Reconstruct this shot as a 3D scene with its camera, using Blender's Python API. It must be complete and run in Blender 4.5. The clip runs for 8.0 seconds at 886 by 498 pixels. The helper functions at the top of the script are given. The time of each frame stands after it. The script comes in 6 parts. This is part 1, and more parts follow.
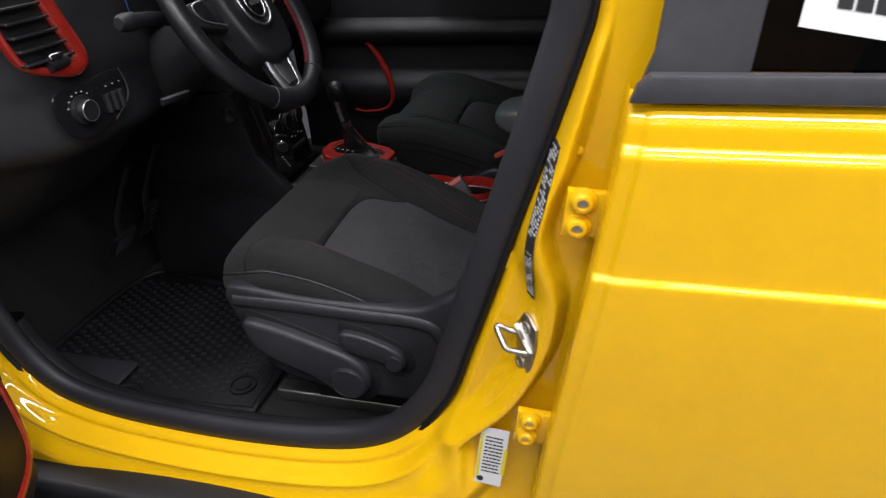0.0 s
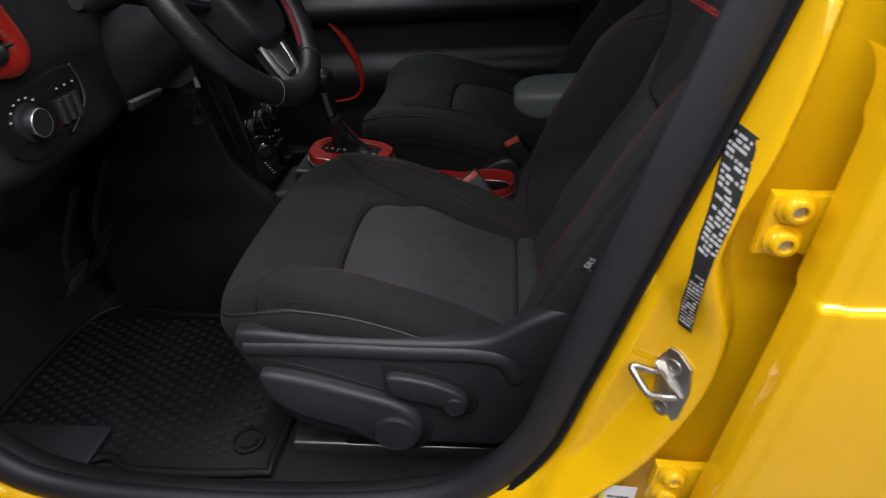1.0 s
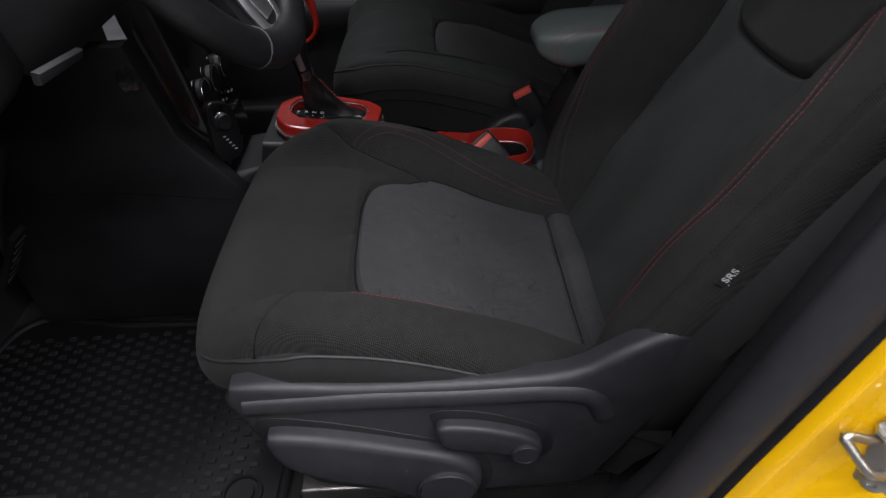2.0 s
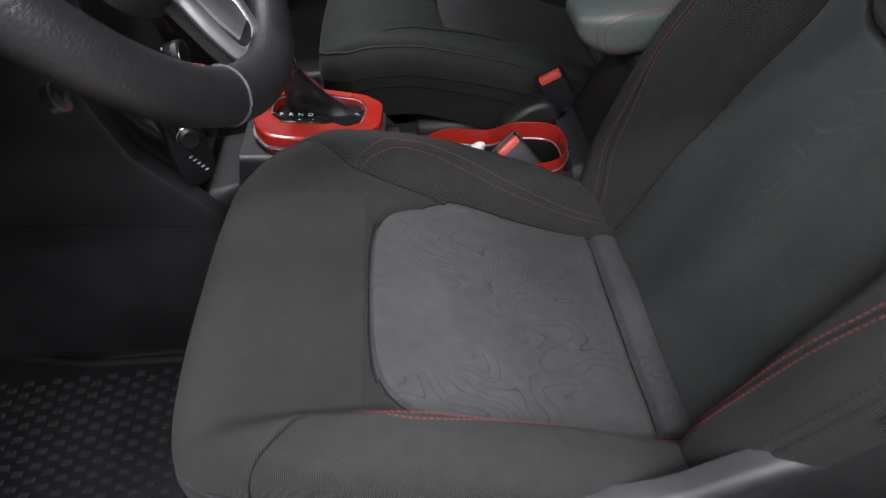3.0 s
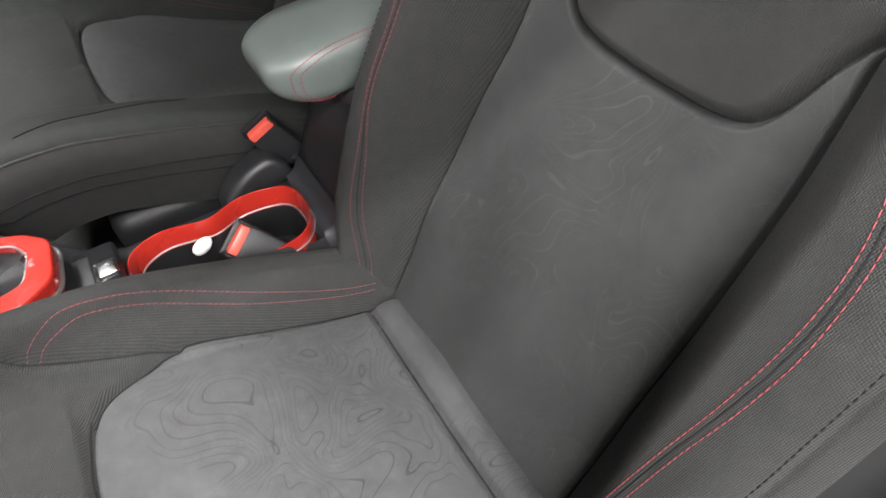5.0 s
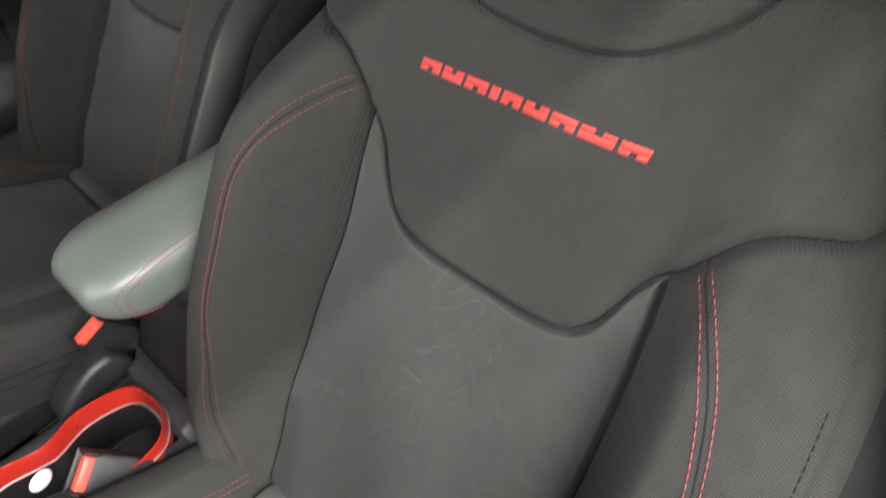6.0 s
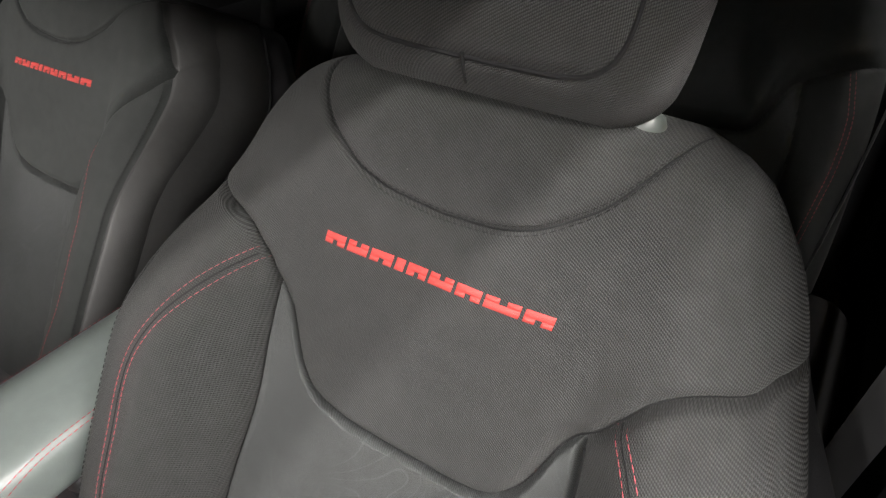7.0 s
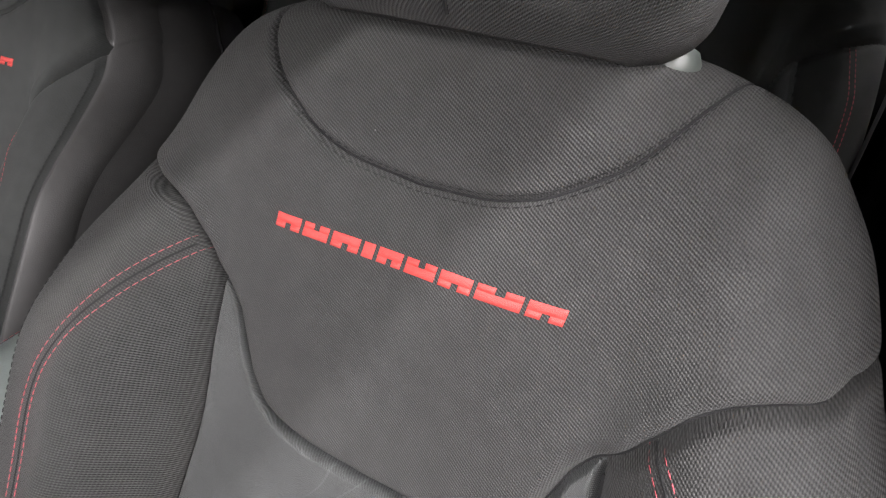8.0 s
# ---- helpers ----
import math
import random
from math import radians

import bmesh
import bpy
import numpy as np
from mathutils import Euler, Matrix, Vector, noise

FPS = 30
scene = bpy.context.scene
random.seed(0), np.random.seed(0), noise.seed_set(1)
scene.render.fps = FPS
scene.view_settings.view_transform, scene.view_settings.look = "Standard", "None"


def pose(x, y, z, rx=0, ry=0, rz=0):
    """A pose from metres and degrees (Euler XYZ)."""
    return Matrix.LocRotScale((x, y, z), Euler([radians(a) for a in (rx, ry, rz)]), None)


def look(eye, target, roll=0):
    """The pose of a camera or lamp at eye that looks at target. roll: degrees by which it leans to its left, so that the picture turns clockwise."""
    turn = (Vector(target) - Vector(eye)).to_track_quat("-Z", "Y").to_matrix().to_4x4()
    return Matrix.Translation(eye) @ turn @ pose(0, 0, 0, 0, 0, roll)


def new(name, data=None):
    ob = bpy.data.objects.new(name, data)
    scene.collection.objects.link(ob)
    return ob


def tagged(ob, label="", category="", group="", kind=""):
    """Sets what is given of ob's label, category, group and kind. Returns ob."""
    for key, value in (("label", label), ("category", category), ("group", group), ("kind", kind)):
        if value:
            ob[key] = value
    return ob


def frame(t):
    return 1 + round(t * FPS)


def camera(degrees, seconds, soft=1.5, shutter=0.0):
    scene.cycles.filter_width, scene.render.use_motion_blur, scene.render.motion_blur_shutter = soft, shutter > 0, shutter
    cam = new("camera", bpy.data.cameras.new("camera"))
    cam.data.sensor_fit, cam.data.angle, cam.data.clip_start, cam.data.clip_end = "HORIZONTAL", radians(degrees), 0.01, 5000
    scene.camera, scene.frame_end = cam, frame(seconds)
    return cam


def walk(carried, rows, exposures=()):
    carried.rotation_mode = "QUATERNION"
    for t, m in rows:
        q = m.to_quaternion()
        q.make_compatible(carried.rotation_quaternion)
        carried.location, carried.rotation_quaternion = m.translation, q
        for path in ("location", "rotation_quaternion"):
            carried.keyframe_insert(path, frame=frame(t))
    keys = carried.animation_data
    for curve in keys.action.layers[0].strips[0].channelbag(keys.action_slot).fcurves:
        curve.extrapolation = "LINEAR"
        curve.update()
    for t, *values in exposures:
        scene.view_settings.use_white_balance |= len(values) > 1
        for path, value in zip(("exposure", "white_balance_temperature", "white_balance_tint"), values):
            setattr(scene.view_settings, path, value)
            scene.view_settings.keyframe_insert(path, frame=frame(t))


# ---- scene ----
# the camera and its way: from outside the open door to the driver's backrest
cam = camera(72.1, 8.0, soft=1.25, shutter=0.3)
PATH = [
    (0, (0.255, -1.568, 1.413), (-0.194, 0.097, 0.399), -3.4),
    (0.5, (0.124, -1.536, 1.397), (-0.243, 0.128, 0.351), -3.6),
    (1, (-0.009, -1.395, 1.363), (-0.229, 0.28, 0.293), -4.2),
    (1.5, (-0.125, -1.275, 1.334), (-0.202, 0.371, 0.2), -4.0),
    (1.7, (-0.159, -1.212, 1.316), (-0.199, 0.401, 0.134), -3.9),
    (2.8, (-0.241, -0.936, 1.297), (-0.199, 0.51, -0.085), -3.3),
    (3, (-0.248, -0.872, 1.302), (-0.205, 0.544, -0.109), -4.0),
    (3.5, (-0.261, -0.763, 1.301), (-0.102, 0.593, -0.16), -4.4),
    (4, (-0.224, -0.716, 1.275), (0.144, 0.558, -0.222), -3.9),
    (4.2, (-0.215, -0.708, 1.27), (0.236, 0.533, -0.231), -3.7),
    (5.3, (-0.092, -0.635, 1.323), (0.591, 0.434, -0.223), -4.6),
    (5.5, (-0.074, -0.619, 1.347), (0.683, 0.39, -0.205), -3.7),
    (6, (-0.032, -0.582, 1.411), (0.96, 0.345, -0.057), -1.7),
    (6.5, (-0.013, -0.573, 1.44), (1.201, 0.341, 0.139), -0.2),
    (7, (-0.001, -0.568, 1.445), (1.338, 0.3, 0.24), 0.5),
    (7.5, (0.024, -0.543, 1.403), (1.409, 0.28, 0.217), 1.0),
    (8, (0.05, -0.531, 1.376), (1.448, 0.272, 0.193), 1.2),
]
EXPOSURES = [(0, 0.0, 6500, 14), (1.0, -0.05, 6500, 14), (1.7, 0.02, 6500, 14), (2.8, 1.15, 6500, 12), (3.5, 2.1, 6600, 11), (4.2, 2.55, 6800, 10), (5.5, 2.85, 6950, 11), (6.5, 3.1, 7150, 10), (8, 3.4, 6850, 16)]
walk(cam, [(t, look(eye, target, roll)) for t, eye, target, roll in PATH], EXPOSURES)

# light: long unseen tubes under a closed showroom's ceiling, and a very faint even fill
world = bpy.data.worlds.new("showroom_air")
world.use_nodes = True
world.node_tree.nodes["Background"].inputs[0].default_value = (0.8, 0.85, 1.0, 1)
world.node_tree.nodes["Background"].inputs[1].default_value = 0.006
scene.world = world


def unseen_tube(x, y, z, length, power, width=0.08, across=False):
    lamp = bpy.data.lights.new("ceiling_tube_light", "AREA")
    lamp.shape, lamp.size, lamp.size_y, lamp.energy = "RECTANGLE", length, width, power
    lamp.color = (0.95, 0.97, 1.0)
    ob = new("ceiling_tube_light", lamp)
    ob.matrix_world = pose(x, y, z, 0, 0, 90 if across else 0)
    return ob


# rows beside the open door, then fill rows added ahead of the car that shine in through the windscreen, and one added
# across above the dashboard
for tx, ty, length, power in ((1.6, -1.25, 5.2, 24), (1.6, -1.62, 5.2, 78), (1.6, -2.3, 7.0, 125), (0.8, -3.6, 7.0, 55), (0.8, -5.2, 7.0, 80),
                              (-4.6, -0.6, 2.8, 60), (-4.6, 0.4, 2.8, 60), (-4.6, 1.4, 2.8, 60)):
    unseen_tube(tx, ty, 3.2, length, power)
# wide fill light added to brighten the gear gate and the steering wheel
unseen_tube(-0.85, 0.4, 3.2, 2.2, 36, 0.5, across=True)

# ---- materials ----
def material(name, color, rough=0.5, metal=0.0, vary=0.25, grain=40.0, bump=0.1, bump_scale=300.0, coat=0.0, spec=0.5, sheen=0.0):
    m = bpy.data.materials.new(name)
    m.use_nodes = True
    nt = m.node_tree
    b = nt.nodes["Principled BSDF"]
    b.inputs["Roughness"].default_value, b.inputs["Metallic"].default_value = rough, metal
    b.inputs["Coat Weight"].default_value, b.inputs["Coat Roughness"].default_value = coat, 0.02
    b.inputs["Specular IOR Level"].default_value = spec
    b.inputs["Sheen Weight"].default_value, b.inputs["Sheen Roughness"].default_value = sheen, 0.4
    tc = nt.nodes.new("ShaderNodeTexCoord")
    big, fine = nt.nodes.new("ShaderNodeTexNoise"), nt.nodes.new("ShaderNodeTexNoise")
    big.inputs["Scale"].default_value, big.inputs["Detail"].default_value = 7.0, 5
    fine.inputs["Scale"].default_value, fine.inputs["Detail"].default_value = grain, 3
    add = nt.nodes.new("ShaderNodeMath")
    add.operation = "ADD"
    ramp = nt.nodes.new("ShaderNodeMapRange")
    ramp.inputs[1].default_value, ramp.inputs[2].default_value = 0.7, 1.3
    ramp.inputs[3].default_value, ramp.inputs[4].default_value = 1 - vary, 1 + vary
    mix = nt.nodes.new("ShaderNodeVectorMath")
    mix.operation = "MULTIPLY"
    mix.inputs[0].default_value = color
    for n in (big, fine):
        nt.links.new(tc.outputs["Object"], n.inputs["Vector"])
    nt.links.new(big.outputs[0], add.inputs[0])
    nt.links.new(fine.outputs[0], add.inputs[1])
    nt.links.new(add.outputs[0], ramp.inputs[0])
    nt.links.new(ramp.outputs[0], mix.inputs[1])
    nt.links.new(mix.outputs[0], b.inputs["Base Color"])
    wear = nt.nodes.new("ShaderNodeMapRange")
    wear.inputs[1].default_value, wear.inputs[2].default_value = 0.35, 0.7
    wear.inputs[3].default_value, wear.inputs[4].default_value = max(rough - 0.08, 0.02), min(rough + 0.08, 1)
    nt.links.new(big.outputs[0], wear.inputs[0])
    nt.links.new(wear.outputs[0], b.inputs["Roughness"])
    if bump:
        rel = nt.nodes.new("ShaderNodeTexNoise")
        rel.inputs["Scale"].default_value, rel.inputs["Detail"].default_value = bump_scale, 2
        nt.links.new(tc.outputs["Object"], rel.inputs["Vector"])
        bn = nt.nodes.new("ShaderNodeBump")
        bn.inputs["Strength"].default_value, bn.inputs["Distance"].default_value = bump, 0.001
        nt.links.new(rel.outputs[0], bn.inputs["Height"])
        nt.links.new(bn.outputs[0], b.inputs["Normal"])
    return m


def math_node(nt, op, a, b=None, c=None):
    n = nt.nodes.new("ShaderNodeMath")
    n.operation = op
    for i, v in enumerate((a, b, c)):
        if v is None:
            continue
        if isinstance(v, (int, float)):
            n.inputs[i].default_value = v
        else:
            nt.links.new(v, n.inputs[i])
    return n.outputs[0]


def fabric(name, color, weave=900.0, lint=0.0, topo=0.0, rough=0.92, sheen=0.03, rib_gain=0.52):
    """Woven cloth: diagonal ribs, mottling, a few pale fibres, and on the seat centres printed height contours."""
    m = material(name, color, rough, 0, 0.16, 60, 0, sheen=sheen, spec=0.25)
    nt = m.node_tree
    b = nt.nodes["Principled BSDF"]
    tc = [n for n in nt.nodes if n.type == "TEX_COORD"][0]
    old = b.inputs["Base Color"].links[0].from_socket
    sep = nt.nodes.new("ShaderNodeSeparateXYZ")
    nt.links.new(tc.outputs["UV"], sep.inputs[0])
    drift = nt.nodes.new("ShaderNodeTexNoise")
    drift.inputs["Scale"].default_value, drift.inputs["Detail"].default_value = 60, 2
    nt.links.new(tc.outputs["UV"], drift.inputs["Vector"])
    wander = math_node(nt, "MULTIPLY", drift.outputs[0], 2.2)
    turn = lambda p, q: math_node(nt, "ADD", math_node(nt, "MULTIPLY", math_node(nt, "ADD", math_node(nt, "MULTIPLY", sep.outputs[0], p), math_node(nt, "MULTIPLY", sep.outputs[1], q)), weave), wander)
    diagonal, across = math_node(nt, "SINE", turn(-2.2, 3.6)), math_node(nt, "SINE", turn(5.4, 0.6))
    rib = math_node(nt, "MULTIPLY_ADD", across, 0.42, math_node(nt, "MULTIPLY", diagonal, 0.62))
    speck_n = nt.nodes.new("ShaderNodeTexNoise")
    speck_n.inputs["Scale"].default_value, speck_n.inputs["Detail"].default_value = 900, 2
    nt.links.new(tc.outputs["UV"], speck_n.inputs["Vector"])
    height = math_node(nt, "ADD", rib, math_node(nt, "MULTIPLY", speck_n.outputs[0], 1.2))
    bn = nt.nodes.new("ShaderNodeBump")
    bn.inputs["Strength"].default_value, bn.inputs["Distance"].default_value = min(0.7, rib_gain), 0.0006
    nt.links.new(height, bn.inputs["Height"])
    last = bn
    soft = nt.nodes.new("ShaderNodeTexNoise")
    soft.inputs["Scale"].default_value, soft.inputs["Detail"].default_value = 16, 4
    nt.links.new(tc.outputs["UV"], soft.inputs["Vector"])
    bn2 = nt.nodes.new("ShaderNodeBump")
    bn2.inputs["Strength"].default_value, bn2.inputs["Distance"].default_value = 0.25, 0.006
    nt.links.new(soft.outputs[0], bn2.inputs["Height"])
    nt.links.new(bn2.outputs[0], bn.inputs["Normal"])
    nt.links.new(last.outputs[0], b.inputs["Normal"])
    shade = math_node(nt, "ADD", math_node(nt, "MAXIMUM", math_node(nt, "MULTIPLY_ADD", rib, rib_gain, 0.46), 0.02), math_node(nt, "MULTIPLY", speck_n.outputs[0], 1.1))
    if topo:
        hill = nt.nodes.new("ShaderNodeTexNoise")
        hill.inputs["Scale"].default_value, hill.inputs["Detail"].default_value, hill.inputs["Distortion"].default_value = 8.5, 1.2, 0.5
        nt.links.new(tc.outputs["UV"], hill.inputs["Vector"])
        where = nt.nodes.new("ShaderNodeTexNoise")
        where.inputs["Scale"].default_value = 5.0
        nt.links.new(tc.outputs["UV"], where.inputs["Vector"])
        f = math_node(nt, "FRACT", math_node(nt, "MULTIPLY", hill.outputs[0], 30.0))
        line = math_node(nt, "LESS_THAN", math_node(nt, "ABSOLUTE", math_node(nt, "SUBTRACT", f, 0.5)), 0.045)
        keep = math_node(nt, "GREATER_THAN", where.outputs[0], 0.46)
        drawn = math_node(nt, "MULTIPLY", math_node(nt, "MULTIPLY", line, keep), topo)
        shade = math_node(nt, "ADD", shade, drawn)
    if lint:
        vor = nt.nodes.new("ShaderNodeTexVoronoi")
        vor.inputs["Scale"].default_value = 24.0
        nt.links.new(tc.outputs["UV"], vor.inputs["Vector"])
        speck = math_node(nt, "LESS_THAN", vor.outputs["Distance"], 0.015)
        shade = math_node(nt, "ADD", shade, math_node(nt, "MULTIPLY", speck, lint))
    mul = nt.nodes.new("ShaderNodeVectorMath")
    mul.operation = "MULTIPLY"
    nt.links.new(old, mul.inputs[0])
    nt.links.new(shade, mul.inputs[1])
    nt.links.new(mul.outputs[0], b.inputs["Base Color"])
    return m


def emitter(name, color, strength):
    m = bpy.data.materials.new(name)
    m.use_nodes = True
    b = m.node_tree.nodes["Principled BSDF"]
    b.inputs["Base Color"].default_value = (*color, 1)
    b.inputs["Emission Color"].default_value = (*color, 1)
    b.inputs["Emission Strength"].default_value = strength
    return m


def glass(name, color, rough=0.02):
    m = bpy.data.materials.new(name)
    m.use_nodes = True
    b = m.node_tree.nodes["Principled BSDF"]
    b.inputs["Base Color"].default_value = (*color, 1)
    b.inputs["Transmission Weight"].default_value = 1.0
    b.inputs["Roughness"].default_value, b.inputs["IOR"].default_value = rough, 1.45
    return m


CLOTH = fabric("black_twill_cloth", (0.0195, 0.0197, 0.0193), 800, lint=5.0, rib_gain=0.8)
SMOOTH_CLOTH = fabric("fine_black_cloth", (0.0190, 0.0205, 0.0197), 800, rib_gain=0.08)
CLOTH_SIDE = fabric("black_side_cloth", (0.020, 0.0195, 0.0195), 700, rib_gain=0.12)
INSERT = fabric("grey_printed_cloth", (0.047, 0.0475, 0.049), 1300, topo=-0.40, rough=0.8)
INSERT_BACK = fabric("dark_printed_cloth", (0.030, 0.0318, 0.0315), 1300, topo=0.40, rough=0.55)
THREAD = material("red_thread", (0.21, 0.026, 0.036), 0.75, 0, 0.15, 200, 0)
EMBROIDERY = material("red_embroidery", (0.31, 0.024, 0.020), 0.75, 0, 0.15, 400, 0.5, 1500)
GUIDE = material("guide_plastic", (0.036, 0.042, 0.038), 0.45)
WEBBING = fabric("grey_webbing", (0.045, 0.046, 0.046), 1100)
BELT = fabric("black_webbing", (0.008, 0.008, 0.0085), 1100)
PIPING = material("grey_piping", (0.032, 0.032, 0.034), 0.6)
DARK_THREAD = material("black_thread", (0.008, 0.008, 0.0085), 0.9, spec=0.2)
VINYL = material("black_vinyl", (0.017, 0.017, 0.018), 0.42, 0, 0.15, 80, 0.3, 700)
GREY_SIDE = material("grey_side_vinyl", (0.030, 0.0295, 0.029), 0.6, 0, 0.12, 80, 0.25, 800, spec=0.3)
SIDE_VINYL = material("dark_side_vinyl", (0.016, 0.016, 0.017), 0.62, 0, 0.12, 80, 0.25, 800, spec=0.3)
GREY_VINYL = material("grey_vinyl", (0.088, 0.101, 0.096), 0.42, 0, 0.08, 80, 0.25, 800)
LEATHER = material("black_leather", (0.010, 0.010, 0.011), 0.42, 0, 0.2, 80, 0.45, 420, spec=0.4)
PLASTIC = material("black_grained_plastic", (0.012, 0.012, 0.0135), 0.5, 0, 0.2, 90, 0.35, 900)
TRIM = material("charcoal_plastic", (0.022, 0.022, 0.0255), 0.5, 0, 0.2, 70, 0.3, 1000)
GLOSS = material("gloss_black_plastic", (0.010, 0.010, 0.011), 0.12, 0, 0.1, 30, 0)
RUBBER = material("black_rubber", (0.007, 0.007, 0.008), 0.6, 0, 0.2, 60, 0.3, 500, spec=0.3)
SEAL = material("charcoal_seal_rubber", (0.015, 0.015, 0.019), 0.55, 0, 0.15, 60, 0.3, 600)
CARPET = material("black_carpet", (0.009, 0.009, 0.009), 0.95, 0, 0.35, 200, 0.9, 1200)
RED = material("red_trim_paint", (0.31, 0.017, 0.011), 0.28, 0, 0.08, 30, 0.03, 500, coat=0.8)
RED_PLASTIC = material("red_button_plastic", (0.60, 0.085, 0.062), 0.4, 0, 0.08, 60, 0.1, 600)
YELLOW = material("yellow_car_paint", (0.86, 0.48, 0.002), 0.55, 0, 0.03, 20, 0.006, 120, coat=1.0, spec=0.1)
CHROME = material("satin_chrome", (0.62, 0.62, 0.63), 0.22, 1.0, 0.05, 40, 0)
SILVER = material("satin_silver_plastic", (0.58, 0.58, 0.59), 0.32, 0.9, 0.06, 60, 0.05, 900)
STEEL = material("zinc_steel", (0.55, 0.53, 0.50), 0.35, 1.0, 0.15, 60, 0.15, 300)
WHITE = material("white_label", (0.75, 0.75, 0.74), 0.5, 0, 0.04, 30, 0)
INK = material("black_ink", (0.02, 0.02, 0.02), 0.5, 0, 0.1, 30, 0)
YELLOW_INK = material("yellow_ink", (0.75, 0.62, 0.03), 0.5, 0, 0.05, 30, 0)
PALE_MARK = material("pale_marking", (0.55, 0.55, 0.55), 0.5, 0, 0.05, 30, 0)
TRIM_GREY = material("charcoal_window_trim", (0.05, 0.049, 0.053), 0.38, 0, 0.12, 50, 0.15, 600)
STUD = material("mat_stud_rubber", (0.022, 0.022, 0.024), 0.28, 0, 0.1, 60, 0)
SCREEN = emitter("blue_screen", (0.02, 0.05, 0.16), 0.6)
WINDOW = glass("tinted_window_glass", (0.07, 0.075, 0.08))
CLEAR = glass("clear_glass", (0.9, 0.93, 0.92))
# unseen walls and ceiling kept dark to limit fill; floor lighter for the window's reflection
WALL_PAINT = material("grey_wall_paint", (0.09, 0.09, 0.093), 0.8, 0, 0.08, 8, 0.2, 60)
CEILING_PAINT = material("dark_ceiling_paint", (0.13, 0.13, 0.13), 0.9, 0, 0.06, 8, 0.2, 60)
FLOOR_PAINT = material("grey_floor_coating", (0.14, 0.14, 0.145), 0.4, 0, 0.2, 12, 0.2, 80)
LINING = material("grey_headlining", (0.10, 0.10, 0.10), 0.95, 0, 0.1, 200, 0.4, 900)

# ---- building helpers ----
def smooth_line(xs, ys):
    """A smooth monotone curve through the knots (xs, ys)."""
    xs, ys = np.array(xs, float), np.array(ys, float)
    h, d = np.diff(xs), np.diff(ys) / np.diff(xs)
    s = np.zeros(len(xs))
    s[0], s[-1] = d[0], d[-1]
    for i in range(1, len(xs) - 1):
        if d[i - 1] * d[i] > 0:
            s[i] = 2 * d[i - 1] * d[i] / (d[i - 1] + d[i])

    def f(x):
        x = np.clip(np.asarray(x, float), xs[0], xs[-1])
        i = np.clip(np.searchsorted(xs, x) - 1, 0, len(h) - 1)
        t = (x - xs[i]) / h[i]
        return (ys[i] * (1 + 2 * t) * (1 - t) ** 2 + h[i] * s[i] * t * (1 - t) ** 2
                + ys[i + 1] * t * t * (3 - 2 * t) + h[i] * s[i + 1] * t * t * (t - 1))
    return f


def step(a, b, x):
    t = np.clip((np.asarray(x, float) - a) / (b - a), 0, 1)
    return t * t * (3 - 2 * t)


def curve_points(knots, count, closed=False):
    """Catmull-Rom through the knots, evenly resampled."""
    k = np.array(knots, float)
    n = len(k)
    out = []
    spans = n if closed else n - 1
    for i in range(spans):
        p = [k[(i + j - 1) % n] if closed else k[min(max(i + j - 1, 0), n - 1)] for j in range(4)]
        for t in np.linspace(0, 1, 24, endpoint=False):
            out.append(0.5 * (2 * p[1] + (p[2] - p[0]) * t + (2 * p[0] - 5 * p[1] + 4 * p[2] - p[3]) * t ** 2 + (3 * p[1] - p[0] - 3 * p[2] + p[3]) * t ** 3))
    out.append(k[0] if closed else k[-1])
    out = np.array(out)
    run = np.concatenate([[0], np.cumsum(np.linalg.norm(np.diff(out, axis=0), axis=1))])
    at = np.linspace(0, run[-1], count, endpoint=not closed)
    return np.stack([np.interp(at, run, out[:, j]) for j in range(out.shape[1])], 1)


def mesh_of(name, verts, faces, uv=None, smooth=True):
    me = bpy.data.meshes.new(name)
    me.from_pydata([tuple(map(float, v)) for v in verts], [], [tuple(map(int, f)) for f in faces])
    if uv is not None:
        layer = me.uv_layers.new(name="UVMap")
        idx = np.zeros(len(me.loops), dtype=np.int32)
        me.loops.foreach_get("vertex_index", idx)
        layer.data.foreach_set("uv", np.asarray(uv, np.float32)[idx].ravel())
    if smooth:
        me.polygons.foreach_set("use_smooth", [True] * len(me.polygons))
        me.update()
        me.set_sharp_from_angle(angle=radians(48))
    me.update()
    return me


def from_bm(name, bm, smooth=True):
    bmesh.ops.recalc_face_normals(bm, faces=bm.faces)
    me = bpy.data.meshes.new(name)
    bm.to_mesh(me)
    bm.free()
    if smooth:
        me.polygons.foreach_set("use_smooth", [True] * len(me.polygons))
        me.set_sharp_from_angle(angle=radians(38))
    return me


def grid(P, wrap=False):
    """(verts, faces) of an array of points [rows, columns, 3]."""
    r, c = P.shape[:2]
    i = np.arange(r * c).reshape(r, c)
    if wrap:
        i = np.concatenate([i, i[:, :1]], 1)
    f = np.stack([i[:-1, :-1], i[:-1, 1:], i[1:, 1:], i[1:, :-1]], -1).reshape(-1, 4)
    return P.reshape(-1, 3), f


